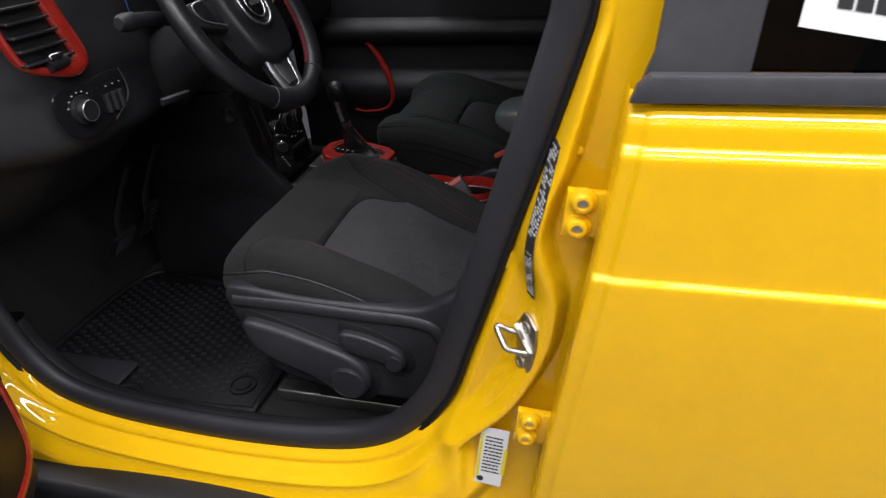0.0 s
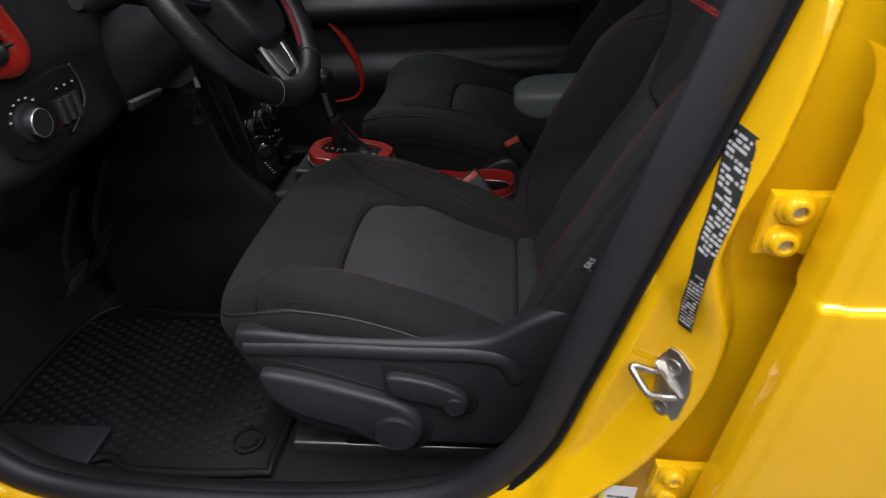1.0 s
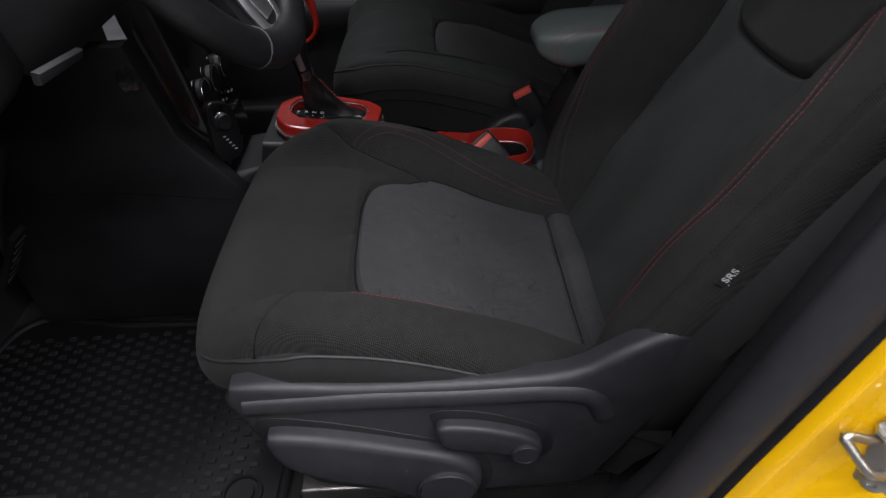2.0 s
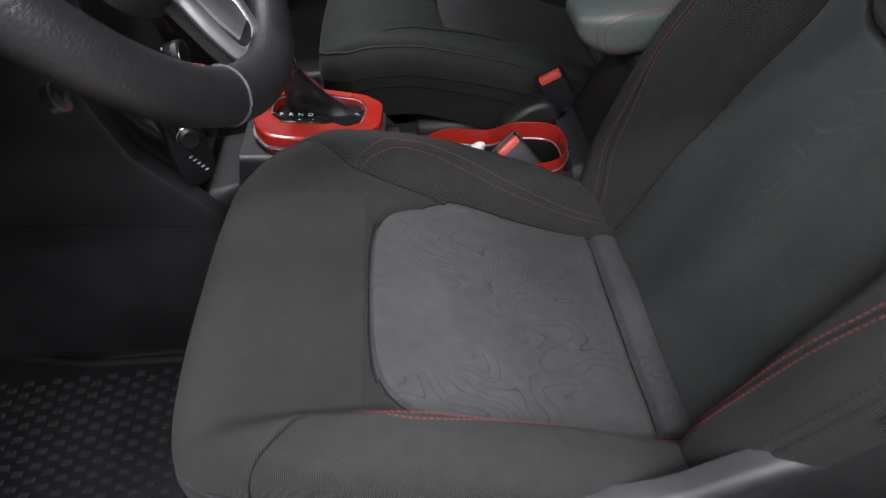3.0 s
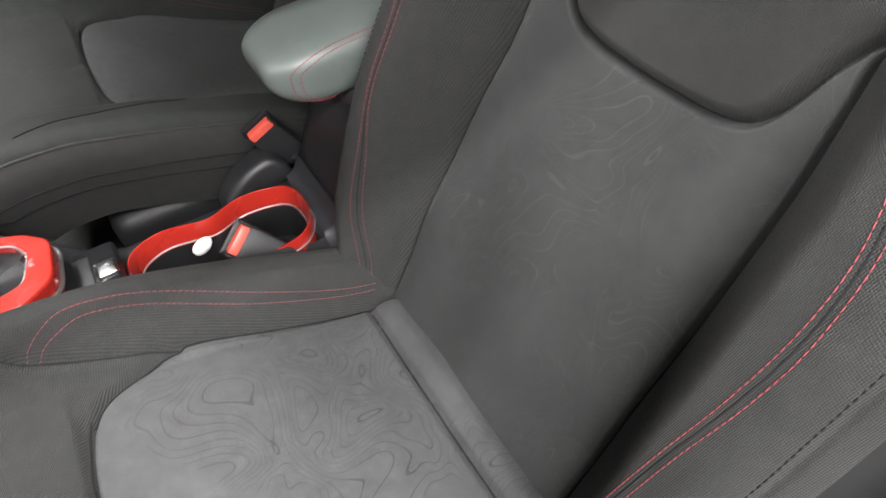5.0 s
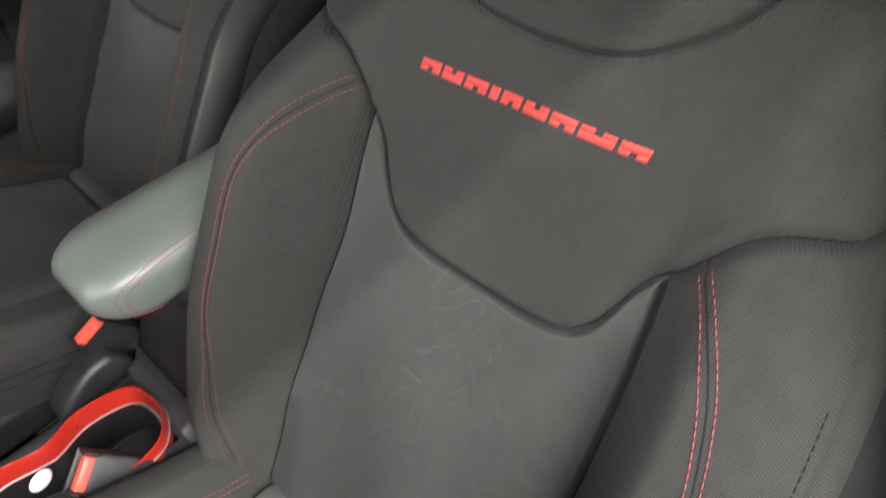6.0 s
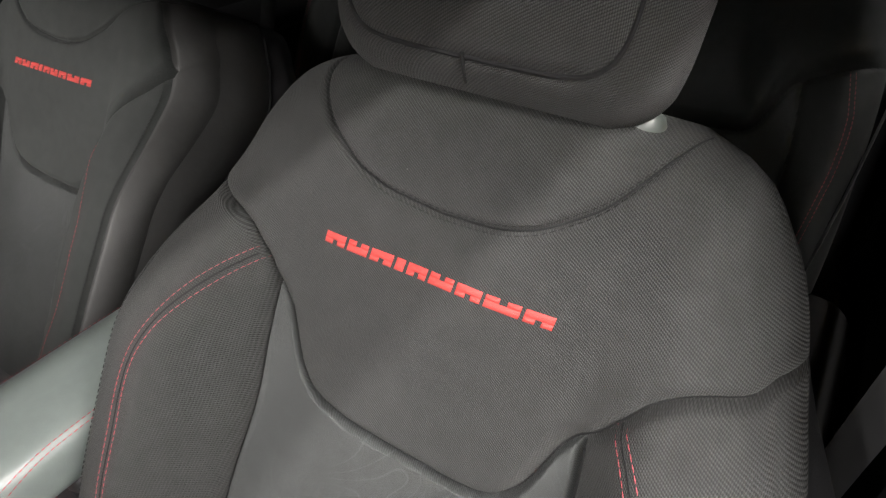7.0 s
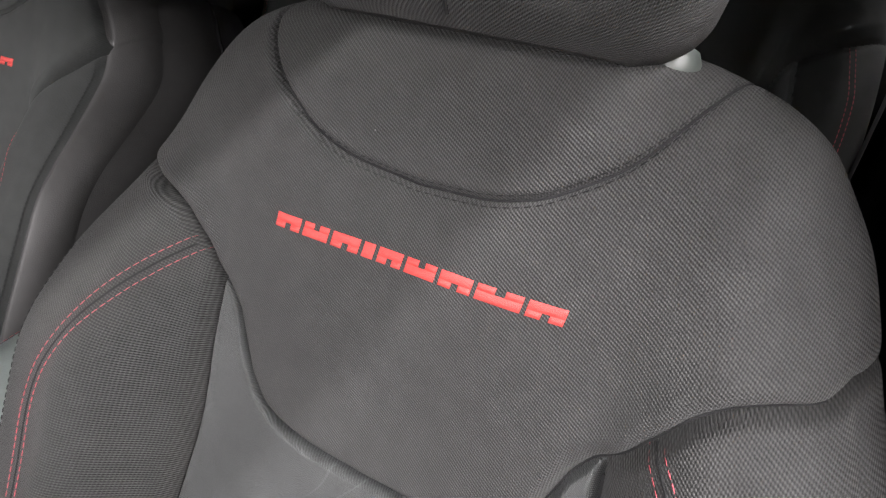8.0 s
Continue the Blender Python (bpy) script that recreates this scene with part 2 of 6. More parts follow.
def sweep(points, a, b=None, segs=10, closed=False, side=(0, 1, 0), caps=True):
    """A tube along points: half width a across, half width b along the side direction."""
    p = np.array(points, float)
    b = a if b is None else b
    a, b = np.broadcast_to(a, len(p)), np.broadcast_to(b, len(p))
    t = np.roll(p, -1, 0) - np.roll(p, 1, 0) if closed else np.gradient(p, axis=0)
    t = t / np.linalg.norm(t, axis=1)[:, None]
    s = np.array(side, float)
    s = s[None] - (t @ s)[:, None] * t
    s = s / np.linalg.norm(s, axis=1)[:, None]
    n = np.cross(t, s)
    ang = np.linspace(0, 2 * np.pi, segs, endpoint=False)
    P = p[:, None] + n[:, None] * (np.cos(ang)[None, :, None] * a[:, None, None]) + s[:, None] * (np.sin(ang)[None, :, None] * b[:, None, None])
    if closed:
        P = np.concatenate([P, P[:1]], 0)
    v, f = grid(P, wrap=True)
    f = [tuple(q) for q in f]
    if caps and not closed:
        f += [tuple(range(segs))[::-1], tuple(range(len(v) - segs, len(v)))]
    return v, f


def box_bm(size, at=(0, 0, 0), bevel=0.005, segs=3, turn=None):
    bm = bmesh.new()
    bmesh.ops.create_cube(bm, size=1)
    bmesh.ops.scale(bm, vec=size, verts=bm.verts)
    if bevel:
        bmesh.ops.bevel(bm, geom=bm.edges[:], offset=bevel, segments=segs, affect="EDGES", profile=0.5)
    if turn is not None:
        bmesh.ops.transform(bm, matrix=turn, verts=bm.verts)
    bmesh.ops.translate(bm, vec=at, verts=bm.verts)
    return bm


def slab_bm(outline, depth, m=None, bevel=0.004, segs=2):
    """A plate: the outline (2D) in the x-y plane, from z 0 to depth, bevelled, laid by the matrix m."""
    bm = bmesh.new()
    face = bm.faces.new([bm.verts.new((x, y, 0)) for x, y in outline])
    up = bmesh.ops.extrude_face_region(bm, geom=[face])
    bmesh.ops.translate(bm, vec=(0, 0, depth), verts=[g for g in up["geom"] if isinstance(g, bmesh.types.BMVert)])
    if bevel:
        rim = [e for e in bm.edges if all(abs(v.co.z - depth) < 1e-6 for v in e.verts)]
        bmesh.ops.bevel(bm, geom=rim, offset=bevel, segments=segs, affect="EDGES", profile=0.5, clamp_overlap=True)
    if m is not None:
        bmesh.ops.transform(bm, matrix=m, verts=bm.verts)
    return bm


def lathe(profile, m, segs=28):
    """A turned piece: (radius, height) pairs round the z axis of m."""
    r = np.array(profile, float)
    a = np.linspace(0, 2 * np.pi, segs, endpoint=False)
    P = np.stack([r[:, None, 0] * np.cos(a), r[:, None, 0] * np.sin(a), np.repeat(r[:, None, 1], segs, 1)], -1)
    v, f = grid(P, wrap=True)
    mm = np.array(m)
    v = v @ mm[:3, :3].T + mm[:3, 3]
    f = [tuple(q) for q in f] + [tuple(range(segs))[::-1], tuple(range(len(v) - segs, len(v)))]
    return v, f


def axes(at, x, y):
    """A frame at a point with the given x and about the given y."""
    x = Vector(x).normalized()
    z = x.cross(Vector(y)).normalized()
    y = z.cross(x)
    m = Matrix((x, y, z)).transposed().to_4x4()
    m.translation = at
    return m


def thing(name, at, label, category, group="", kind=""):
    ob = new(name)
    ob.empty_display_size = 0.05
    ob.location = at
    return tagged(ob, label, category, group, kind)


def part(name, data, mat, parent, label=""):
    """One mesh under a thing or a part; data is a mesh, a bmesh or (verts, faces), in world places."""
    if isinstance(data, bmesh.types.BMesh):
        data = from_bm(name, data)
    elif isinstance(data, tuple):
        data = mesh_of(name, *data)
    if not data.materials:
        data.materials.append(mat)
    ob = new(name, data)
    ob.parent = parent
    if parent.type == "EMPTY":
        ob.matrix_parent_inverse = Matrix.Translation(-parent.location)
    return tagged(ob, label)


def solo(name, data, mat, label, category, group="", kind=""):
    if isinstance(data, bmesh.types.BMesh):
        data = from_bm(name, data)
    elif isinstance(data, tuple):
        data = mesh_of(name, *data)
    data.materials.append(mat)
    return tagged(new(name, data), label, category, group, kind)


def word(text, size, m, name="lettering", depth=0.0004, spread=1.0):
    """Raised lettering in the built-in font, as a mesh, in the x-y plane of m, centred."""
    c = bpy.data.curves.new(name, "FONT")
    c.body, c.size, c.extrude, c.align_x, c.align_y, c.space_character = text, size, depth, "CENTER", "CENTER", spread
    ob = bpy.data.objects.new(name, c)
    scene.collection.objects.link(ob)
    dg = bpy.context.evaluated_depsgraph_get()
    me = bpy.data.meshes.new_from_object(ob.evaluated_get(dg))
    bpy.data.objects.remove(ob)
    me.transform(m)
    return me


# ---- the unseen showroom round the car, its tones set for bounce and reflections ----
def plain_box(name, size, at, mat, label, category):
    return solo(name, box_bm(size, at, 0), mat, label, category, kind="structure")


plain_box("ground", (14, 14, 0.2), (0, 0, -0.1), FLOOR_PAINT, "grey coated showroom floor under the car", "floor")
plain_box("ceiling", (14, 14, 0.2), (0, 0, 3.35), CEILING_PAINT, "dark grey unseen showroom ceiling over the car", "ceiling")
for wn, ws, wa in (("wall_north", (14.4, 0.2, 3.25), (0, 7.1, 1.625)), ("wall_south", (14.4, 0.2, 3.25), (0, -7.1, 1.625)),
                   ("wall_east", (0.2, 14, 3.25), (7.1, 0, 1.625)), ("wall_west", (0.2, 14, 3.25), (-7.1, 0, 1.625))):
    plain_box(wn, ws, wa, WALL_PAINT, "dark grey unseen showroom wall", "wall")

# ---- the car's body ----
BODY = thing("car", (0, -0.035, 0), "yellow car body seen at its open driver's door", "car")

# the line of the door opening's rubber seal, in x and z
SEAL_LINE = curve_points([(0.225, 1.55), (0.236, 1.42), (0.226, 1.30), (0.214, 1.246), (0.182, 1.14), (0.137, 1.0), (0.070, 0.79), (0.018, 0.645), (-0.080, 0.530),
                          (-0.235, 0.478), (-0.505, 0.463), (-0.77, 0.490), (-0.885, 0.57), (-0.94, 0.74), (-0.97, 0.98), (-0.94, 1.25)], 420)
SEAL_Y = -0.795


def seal_normal(line):
    t = np.gradient(line, axis=0)
    t = t / np.linalg.norm(t, axis=1)[:, None]
    return np.stack([-t[:, 1], t[:, 0]], 1)      # away from the opening


OUT = seal_normal(SEAL_LINE)
part("door_seal", sweep(np.stack([SEAL_LINE[:, 0], np.full(len(SEAL_LINE), SEAL_Y), SEAL_LINE[:, 1]], 1), 0.0285, 0.021, 16), SEAL, BODY, "charcoal rubber door seal")
part("seal_lip", sweep(np.stack([SEAL_LINE[:, 0] + OUT[:, 0] * 0.0235, np.full(len(SEAL_LINE), SEAL_Y - 0.011), SEAL_LINE[:, 1] + OUT[:, 1] * 0.0235], 1), 0.006, 0.012, 8), RUBBER, BODY)

# painted frame outside the seal: pillar and sill in one pressing; a raised bead parts the pillar's face from the hinge recess
bead_x = smooth_line([0.59, 0.63, 0.682, 0.759, 0.80, 0.848, 0.90, 0.933, 0.965, 1.005, 1.05, 1.123, 1.30, 1.60], [0.07, 0.105, 0.150, 0.190, 0.206, 0.218, 0.222, 0.216, 0.205, 0.197, 0.204, 0.227, 0.254, 0.275])
reach = np.concatenate([np.linspace(0, 0.05, 24), np.linspace(0.0515, 0.20, 110), np.linspace(0.205, 0.30, 16)])
low = step(0.66, 0.54, SEAL_LINE[:, 1])[:, None]              # 1 along the sill
r = reach[None, :]
fx, fz = SEAL_LINE[:, 0:1] + OUT[:, 0:1] * r, SEAL_LINE[:, 1:2] + OUT[:, 1:2] * r
past = fx - bead_x(fz)
pillar_y = -0.790 - 0.033 * step(0.016, 0.044, r) - 0.044 * step(-0.060, -0.002, past) * step(0.018, 0.048, r) + 0.030 * step(0.0, 0.020, past)
sill_y = -0.795 - 0.035 * step(0.0, 0.03, r) - 0.040 * step(0.034, 0.054, r) - 0.024 * step(0.056, 0.11, r) + 0.03 * step(0.145, 0.18, r)
ys = pillar_y * (1 - low) + sill_y * low
FRAME = np.stack([fx, ys, fz], -1)


def frame_y(x, z):
    """The pressing's surface at x, z."""
    d = ((FRAME[..., 0] - x) ** 2 + (FRAME[..., 2] - z) ** 2).ravel()
    i = np.argpartition(d, 9)[:9]
    w = 1 / (d[i] + 4e-6)
    return float((FRAME[..., 1].ravel()[i] * w).sum() / w.sum())


part("door_frame", grid(FRAME), YELLOW, BODY, "glossy yellow door frame and sill")
part("sill_cladding", box_bm((2.6, 0.10, 0.14), (0.0, -0.90, 0.315), 0.02), PLASTIC, BODY, "black plastic sill cladding")
part("side_step", sweep(curve_points([(-1.1, -0.985, 0.33), (-0.6, -0.99, 0.325), (0.2, -0.99, 0.325), (0.9, -0.985, 0.33)], 30), 0.03, 0.035, 12), PLASTIC, BODY, "black side step bar")

def plug(x, y, z, rad):
    return lathe([(rad, 0), (rad, 0.0008), (rad * 0.8, 0.0016), (rad * 0.25, 0.0018)], axes((x, y, z), (1, 0, 0), (0, 0, 1)), 20)


for ppx, ppz, prad in ((0.152, 0.940, 0.016), (0.240, 1.13, 0.006)):
    part("plug", plug(ppx, frame_y(ppx, ppz) + 0.0012, ppz, prad), YELLOW, BODY)


def hinge(z, x, name):
    """A rear door hinge: painted plate with two hexagon bolts, reaching back to the door."""
    plate = part(name, slab_bm([(-0.034, -0.034), (0.006, -0.036), (0.03, -0.046), (0.075, -0.050), (0.075, 0.022), (0.010, 0.026), (-0.024, 0.030)], 0.012,
                               axes((x, -0.866, z), (1, 0, 0.05), (0, 0.02, 1)), 0.004), YELLOW, BODY)
    for dz in (-0.0185, 0.0165):
        m = axes((x - 0.008 + dz * 0.14, -0.878, z + dz), (1, 0, 0.1), (0, 0, 1))
        part("bolt", lathe([(0.0175, 0), (0.0175, 0.004), (0.0135, 0.006), (0.0125, 0.013), (0.0105, 0.0145), (0.0070, 0.0145), (0.0065, 0.009)], m, 24), YELLOW, plate)
        part("bolt_socket", lathe([(0.0064, 0), (0.0064, 0.0006), (0.001, 0.0008)], m @ Matrix.Translation((0, 0, 0.0095)), 12), STEEL, plate)


hinge(1.061, 0.256, "upper_hinge")
hinge(0.678, 0.199, "lower_hinge")

# striker: steel plate with a folded web, a bent loop and two countersunk screws
STRIKER = axes((0.1792, -0.8449, 0.8105), (0.69, -0.72, 0.0), (0.08, 0.08, 0.99))
striker = part("striker", slab_bm([(-0.015, -0.033), (0.003, -0.050), (0.012, -0.048), (0.0235, -0.027), (0.028, 0.014), (0.0237, 0.045), (0.004, 0.059), (-0.007, 0.059), (-0.0195, 0.036), (-0.0155, -0.006)], 0.005,
                                  STRIKER, 0.0016), STEEL, BODY, "zinc-plated steel door striker")
part("web", slab_bm([(-0.026, 0.0), (0.026, 0.0), (0.025, 0.006), (0.0, 0.008), (-0.024, 0.007)], 0.003,
                    STRIKER @ axes((0.003, 0.0200, 0.0045), (0.0423, -0.0292, 0.0), (0.0, 0.0, 1.0)), 0.0008), STEEL, striker)
loop = [STRIKER @ Vector(c) for c in curve_points([(-0.0125, 0.0195, 0.004), (-0.0228, 0.0222, 0.016), (-0.0320, 0.0265, 0.026), (-0.0350, 0.0250, 0.030), (-0.0305, 0.0205, 0.031), (-0.0115, 0.0058, 0.031), (-0.0051, 0.0012, 0.028), (0.0044, -0.0014, 0.016), (0.0160, -0.0005, 0.004)], 44)]
part("striker_loop", sweep(np.array([tuple(c) for c in loop]), 0.0046, 0.0046, 10), STEEL, striker)
for sx, sy in ((0.0030, 0.0370), (-0.0005, -0.0270)):
    part("screw", lathe([(0.0105, 0), (0.010, 0.0022), (0.0080, 0.0032), (0.0045, 0.0032), (0.004, 0.001)], STRIKER @ Matrix.Translation((sx, sy, 0.0048)), 18), STEEL, striker)


def bars(m, width, height, rows, mat, parent, name="print", seed=1, thick=0.0004, fill=0.9, top=0.0):
    """Unreadable print: rows of short bars on the x-y plane of m (origin at the lower left corner)."""
    rnd = random.Random(seed)
    vs, fs = [], []
    pitch = (height - top) / rows
    for i in range(rows):
        x = width * 0.05
        y0, y1 = pitch * (i + 0.28), pitch * (i + 0.72)
        while x < width * fill:
            w = min(rnd.uniform(0.05, 0.2) * width, width * 0.96 - x)
            n = len(vs)
            vs += [tuple(m @ Vector(c)) for c in ((x, y0, thick), (x + w, y0, thick), (x + w, y1, thick), (x, y1, thick))]
            fs.append((n, n + 1, n + 2, n + 3))
            x += w + rnd.uniform(0.015, 0.04) * width
    tagged(part(name, (vs, fs), mat, parent), kind="stuff")


def plate_label(name, corner, x, y, width, height, mat, parent, label=""):
    m = axes(corner, x, y)
    return m, part(name, slab_bm([(0, 0), (width, 0), (width, height), (0, height)], 0.0012, m, 0), mat, parent, label)


# data tag at the foot of the pillar
m, tag = plate_label("data_label", (0.097, frame_y(0.115, 0.57) - 0.022, 0.514), (0.98, 0.02, -0.12), (0.27, 0.06, 1), 0.047, 0.132, WHITE, BODY, "white and yellow data label")
mt = m @ Matrix.Translation((0, 0, 0.0014))
bars(mt @ Matrix.Translation((0.008, 0.028, 0)), 0.034, 0.088, 11, INK, tag, seed=3)
part("stripe", slab_bm([(0.001, 0.012), (0.006, 0.012), (0.006, 0.117), (0.001, 0.117)], 0.0004, mt, 0), YELLOW_INK, tag)
part("stripe", slab_bm([(0.043, 0.03), (0.049, 0.03), (0.049, 0.09), (0.043, 0.09)], 0.0004, mt, 0), YELLOW_INK, tag)
part("emblem", lathe([(0.006, 0), (0.006, 0.0006), (0.001, 0.0007)], mt @ Matrix.Translation((0.010, 0.012, 0)), 16), INK, tag)

# dark strip with pale print that follows the pillar's bend
sl = curve_points([(0.212, 1.134), (0.197, 1.06), (0.186, 1.01), (0.183, 0.965), (0.186, 0.903)], 44)
wide_s = np.interp(np.linspace(0, 1, 44), [0, 0.5, 0.8, 1], [0.0125, 0.012, 0.013, 0.012])
qs = np.linspace(-0.5, 0.5, 7)
STRIP = np.array([[(x + q * w, frame_y(x + q * w, z) - 0.0030, z - 0.35 * q * w) for q in qs] for (x, z), w in zip(sl, wide_s)])
strip = part("warning_strip", grid(STRIP), INK, BODY, "black warning strip with pale print")
rnd = random.Random(5)
vs, fs = [], []
for i in range(1, 42):
    if 22 < i < 27:
        continue
    q0 = -0.42
    while q0 < 0.4:
        q1 = min(q0 + rnd.uniform(0.08, 0.3), 0.44)
        if rnd.random() < 0.82:
            n = len(vs)
            for k, q in ((i + 0.15, q0), (i + 0.15, q1), (i + 0.75, q1), (i + 0.75, q0)):
                k0 = int(k)
                g = k - k0
                ctr = sl[k0] * (1 - g) + sl[k0 + 1] * g
                x = ctr[0] + q * wide_s[k0]
                vs.append((x, frame_y(x, ctr[1]) - 0.0040, ctr[1] - 0.35 * q * wide_s[k0]))
            fs.append((n, n + 1, n + 2, n + 3))
        q0 = q1 + rnd.uniform(0.03, 0.1)
tagged(part("print", (vs, fs), PALE_MARK, strip), kind="stuff")

# ---- rear door, closed ----
DOOR = thing("rear_door", (0.75, -0.93, 0.45), "closed glossy yellow rear car door with tinted window", "car door")
edge_x = smooth_line([0.40, 0.56, 0.866, 1.02, 1.139, 1.215], [0.196, 0.207, 0.247, 0.268, 0.283, 0.291])
skin_y = smooth_line([0.40, 0.55, 0.80, 0.97, 0.9985, 1.001, 1.0025, 1.004, 1.0055, 1.007, 1.0085, 1.016, 1.045, 1.10, 1.150, 1.155, 1.158, 1.161, 1.164, 1.167, 1.169, 1.175, 1.188, 1.194, 1.199, 1.204, 1.209, 1.213, 1.216],
                     [-0.918, -0.931, -0.940, -0.9435, -0.9433, -0.9426, -0.9413, -0.9399, -0.9383, -0.9366, -0.9360, -0.9357, -0.9353, -0.9346, -0.9340, -0.9336, -0.9324, -0.9302, -0.9275, -0.9246, -0.9240, -0.9236, -0.9225, -0.9205, -0.9172, -0.9130, -0.9070, -0.8990, -0.8850])
zz = np.concatenate([np.linspace(0.40, 0.95, 24), np.linspace(0.955, 1.216, 262)])
cols = np.concatenate([[-0.001, 0.0, 0.0005, 0.002, 0.005, 0.016, 0.019, 0.022, 0.026], np.linspace(0.034, 1.1, 40)])
dep = np.concatenate([[0.05, 0.03, 0.010, 0.0065, 0.005, 0.0045, 0.0038, 0.0014, 0.0003], np.zeros(40)])
SKIN = np.stack([np.stack([edge_x(z) + cols, float(skin_y(z)) + dep, np.full(len(cols), z)], 1) for z in zz])
part("door_skin", grid(SKIN), YELLOW, DOOR, "glossy yellow door skin")
part("waist_moulding", slab_bm([(0, 0), (1.1, 0.01), (1.1, 0.032), (0.018, 0.030), (0.006, 0.018)], 0.016, axes((0.290, -0.906, 1.212), (1, 0, 0), (0, 0, 1)), 0.004), TRIM_GREY, DOOR, "charcoal rubber waist moulding")
mw = axes((0, -0.892, 1.23), (1, 0, 0), (0, 0.12, 1)) @ Matrix.Translation((0, -1.23, 0))
part("window_frame", slab_bm([(0.300, 1.228), (0.404, 1.238), (0.430, 1.62), (0.335, 1.62), (0.316, 1.32), (0.311, 1.26)], 0.014, mw, 0.003), TRIM_GREY, DOOR, "charcoal window frame panel")
part("window_glass", slab_bm([(0.406, 1.24), (1.3, 1.24), (1.3, 1.62), (0.432, 1.62)], 0.004, mw, 0), WINDOW, DOOR)
sheet = part("paper_sign", slab_bm([(0.440, 1.283), (0.66, 1.245), (0.70, 1.50), (0.454, 1.50)], 0.001, Matrix.Translation((0, -0.006, 0)) @ mw, 0), WHITE, DOOR, "white paper sign with dark bars of print")
for i, (bx, bw) in enumerate(((0.47, 0.013), (0.486, 0.014), (0.503, 0.012), (0.518, 0.013), (0.534, 0.013), (0.551, 0.014))):
    part("print_bar", slab_bm([(bx, 1.305 - 0.17 * (bx - 0.44)), (bx + bw, 1.305 - 0.17 * (bx + bw - 0.44)), (bx + bw, 1.320 - 0.17 * (bx + bw - 0.44)), (bx, 1.320 - 0.17 * (bx - 0.44))], 0.0006, Matrix.Translation((0, -0.0075, 0)) @ mw, 0), INK, sheet)
part("print_bar", slab_bm([(0.50, 1.322), (0.57, 1.310), (0.57, 1.315), (0.50, 1.327)], 0.0006, Matrix.Translation((0, -0.0075, 0)) @ mw, 0), INK, sheet)

# ---- cabin shell: floor, sides, roof, bulkhead ----
CABIN = thing("car_cabin", (0.2, -0.035, 0.30), "black lined car cabin with carpet and headlining", "car cabin")
part("floor_pan", box_bm((3.2, 1.66, 0.04), (0.35, -0.035, 0.315), 0), CARPET, CABIN, "black carpeted floor")
# sill trim inside the seal
trim_line = SEAL_LINE[50:325]
tr_out = OUT[50:325]
depths = np.array([(0.012, -0.795), (-0.004, -0.79), (-0.010, -0.775), (-0.006, -0.755), (0.012, -0.735), (0.05, -0.72), (0.12, -0.715), (0.30, -0.71)])
low_t = step(0.75, 0.58, trim_line[:, 1])[:, None]
off = depths[None, :, 0] * (low_t + (1 - low_t) * 0.5)
TRIMP = np.stack([trim_line[:, 0:1] + tr_out[:, 0:1] * off, np.repeat(depths[None, :, 1], len(trim_line), 0), np.maximum(trim_line[:, 1:2] + tr_out[:, 1:2] * off, 0.3)], -1)
part("opening_trim", grid(TRIMP), PLASTIC, CABIN, "black plastic sill and pillar trim")
part("pillar_trim", slab_bm([(0.16, 0.30), (0.42, 0.30), (0.42, 1.66), (0.24, 1.66)], 0.06, axes((0, -0.715, 0), (1, 0, 0), (0, 0, 1)), 0.01), PLASTIC, CABIN)
part("bulkhead", box_bm((0.04, 1.66, 0.75), (-1.22, -0.035, 0.70), 0), CARPET, CABIN)
part("roof_lining", box_bm((2.2, 1.34, 0.03), (0.76, -0.01, 1.645), 0.01), LINING, CABIN, "grey headlining")
part("roof_skin", box_bm((2.3, 1.38, 0.03), (0.76, -0.01, 1.68), 0.01), YELLOW, CABIN, "yellow roof")
part("roof_side_rail", box_bm((1.56, 0.17, 0.06), (1.12, -0.775, 1.645), 0.02), YELLOW, CABIN, "yellow roof rail")
part("roof_side_rail", box_bm((2.1, 0.17, 0.06), (0.86, 0.745, 1.655), 0.02), YELLOW, CABIN, "yellow roof rail")
part("kick_panel", box_bm((0.45, 0.05, 0.70), (-1.19, -0.80, 0.68), 0.01), CARPET, CABIN)
part("tailgate_lining", box_bm((0.05, 1.66, 1.40), (1.95, -0.035, 1.0), 0.01), PLASTIC, CABIN)
part("windscreen_header", box_bm((0.12, 1.30, 0.05), (-0.37, -0.01, 1.63), 0.015), LINING, CABIN)

part("far_sill", box_bm((2.7, 0.18, 0.20), (0.1, 0.79, 0.37), 0.02), PLASTIC, CABIN)
# near rear door's inner side
nzs = np.linspace(0.335, 1.22, 32)
nprof = -0.80 + 0.045 * step(0.62, 0.72, nzs) - 0.02 * step(0.76, 0.80, nzs) + 0.04 * step(0.90, 0.94, nzs) - 0.035 * step(0.985, 1.0, nzs)
nxs = np.linspace(0.42, 1.36, 10)
part("inner_panel", grid(np.stack([np.stack([nxs, np.full(10, q), np.full(10, z)], 1) for q, z in zip(nprof, nzs)])), PLASTIC, DOOR, "black plastic inner panel")
for side_y in (-0.82, 0.80):
    part("rear_side_lining", box_bm((0.66, 0.04, 1.34), (1.64, side_y, 0.98), 0.01), PLASTIC, CABIN)
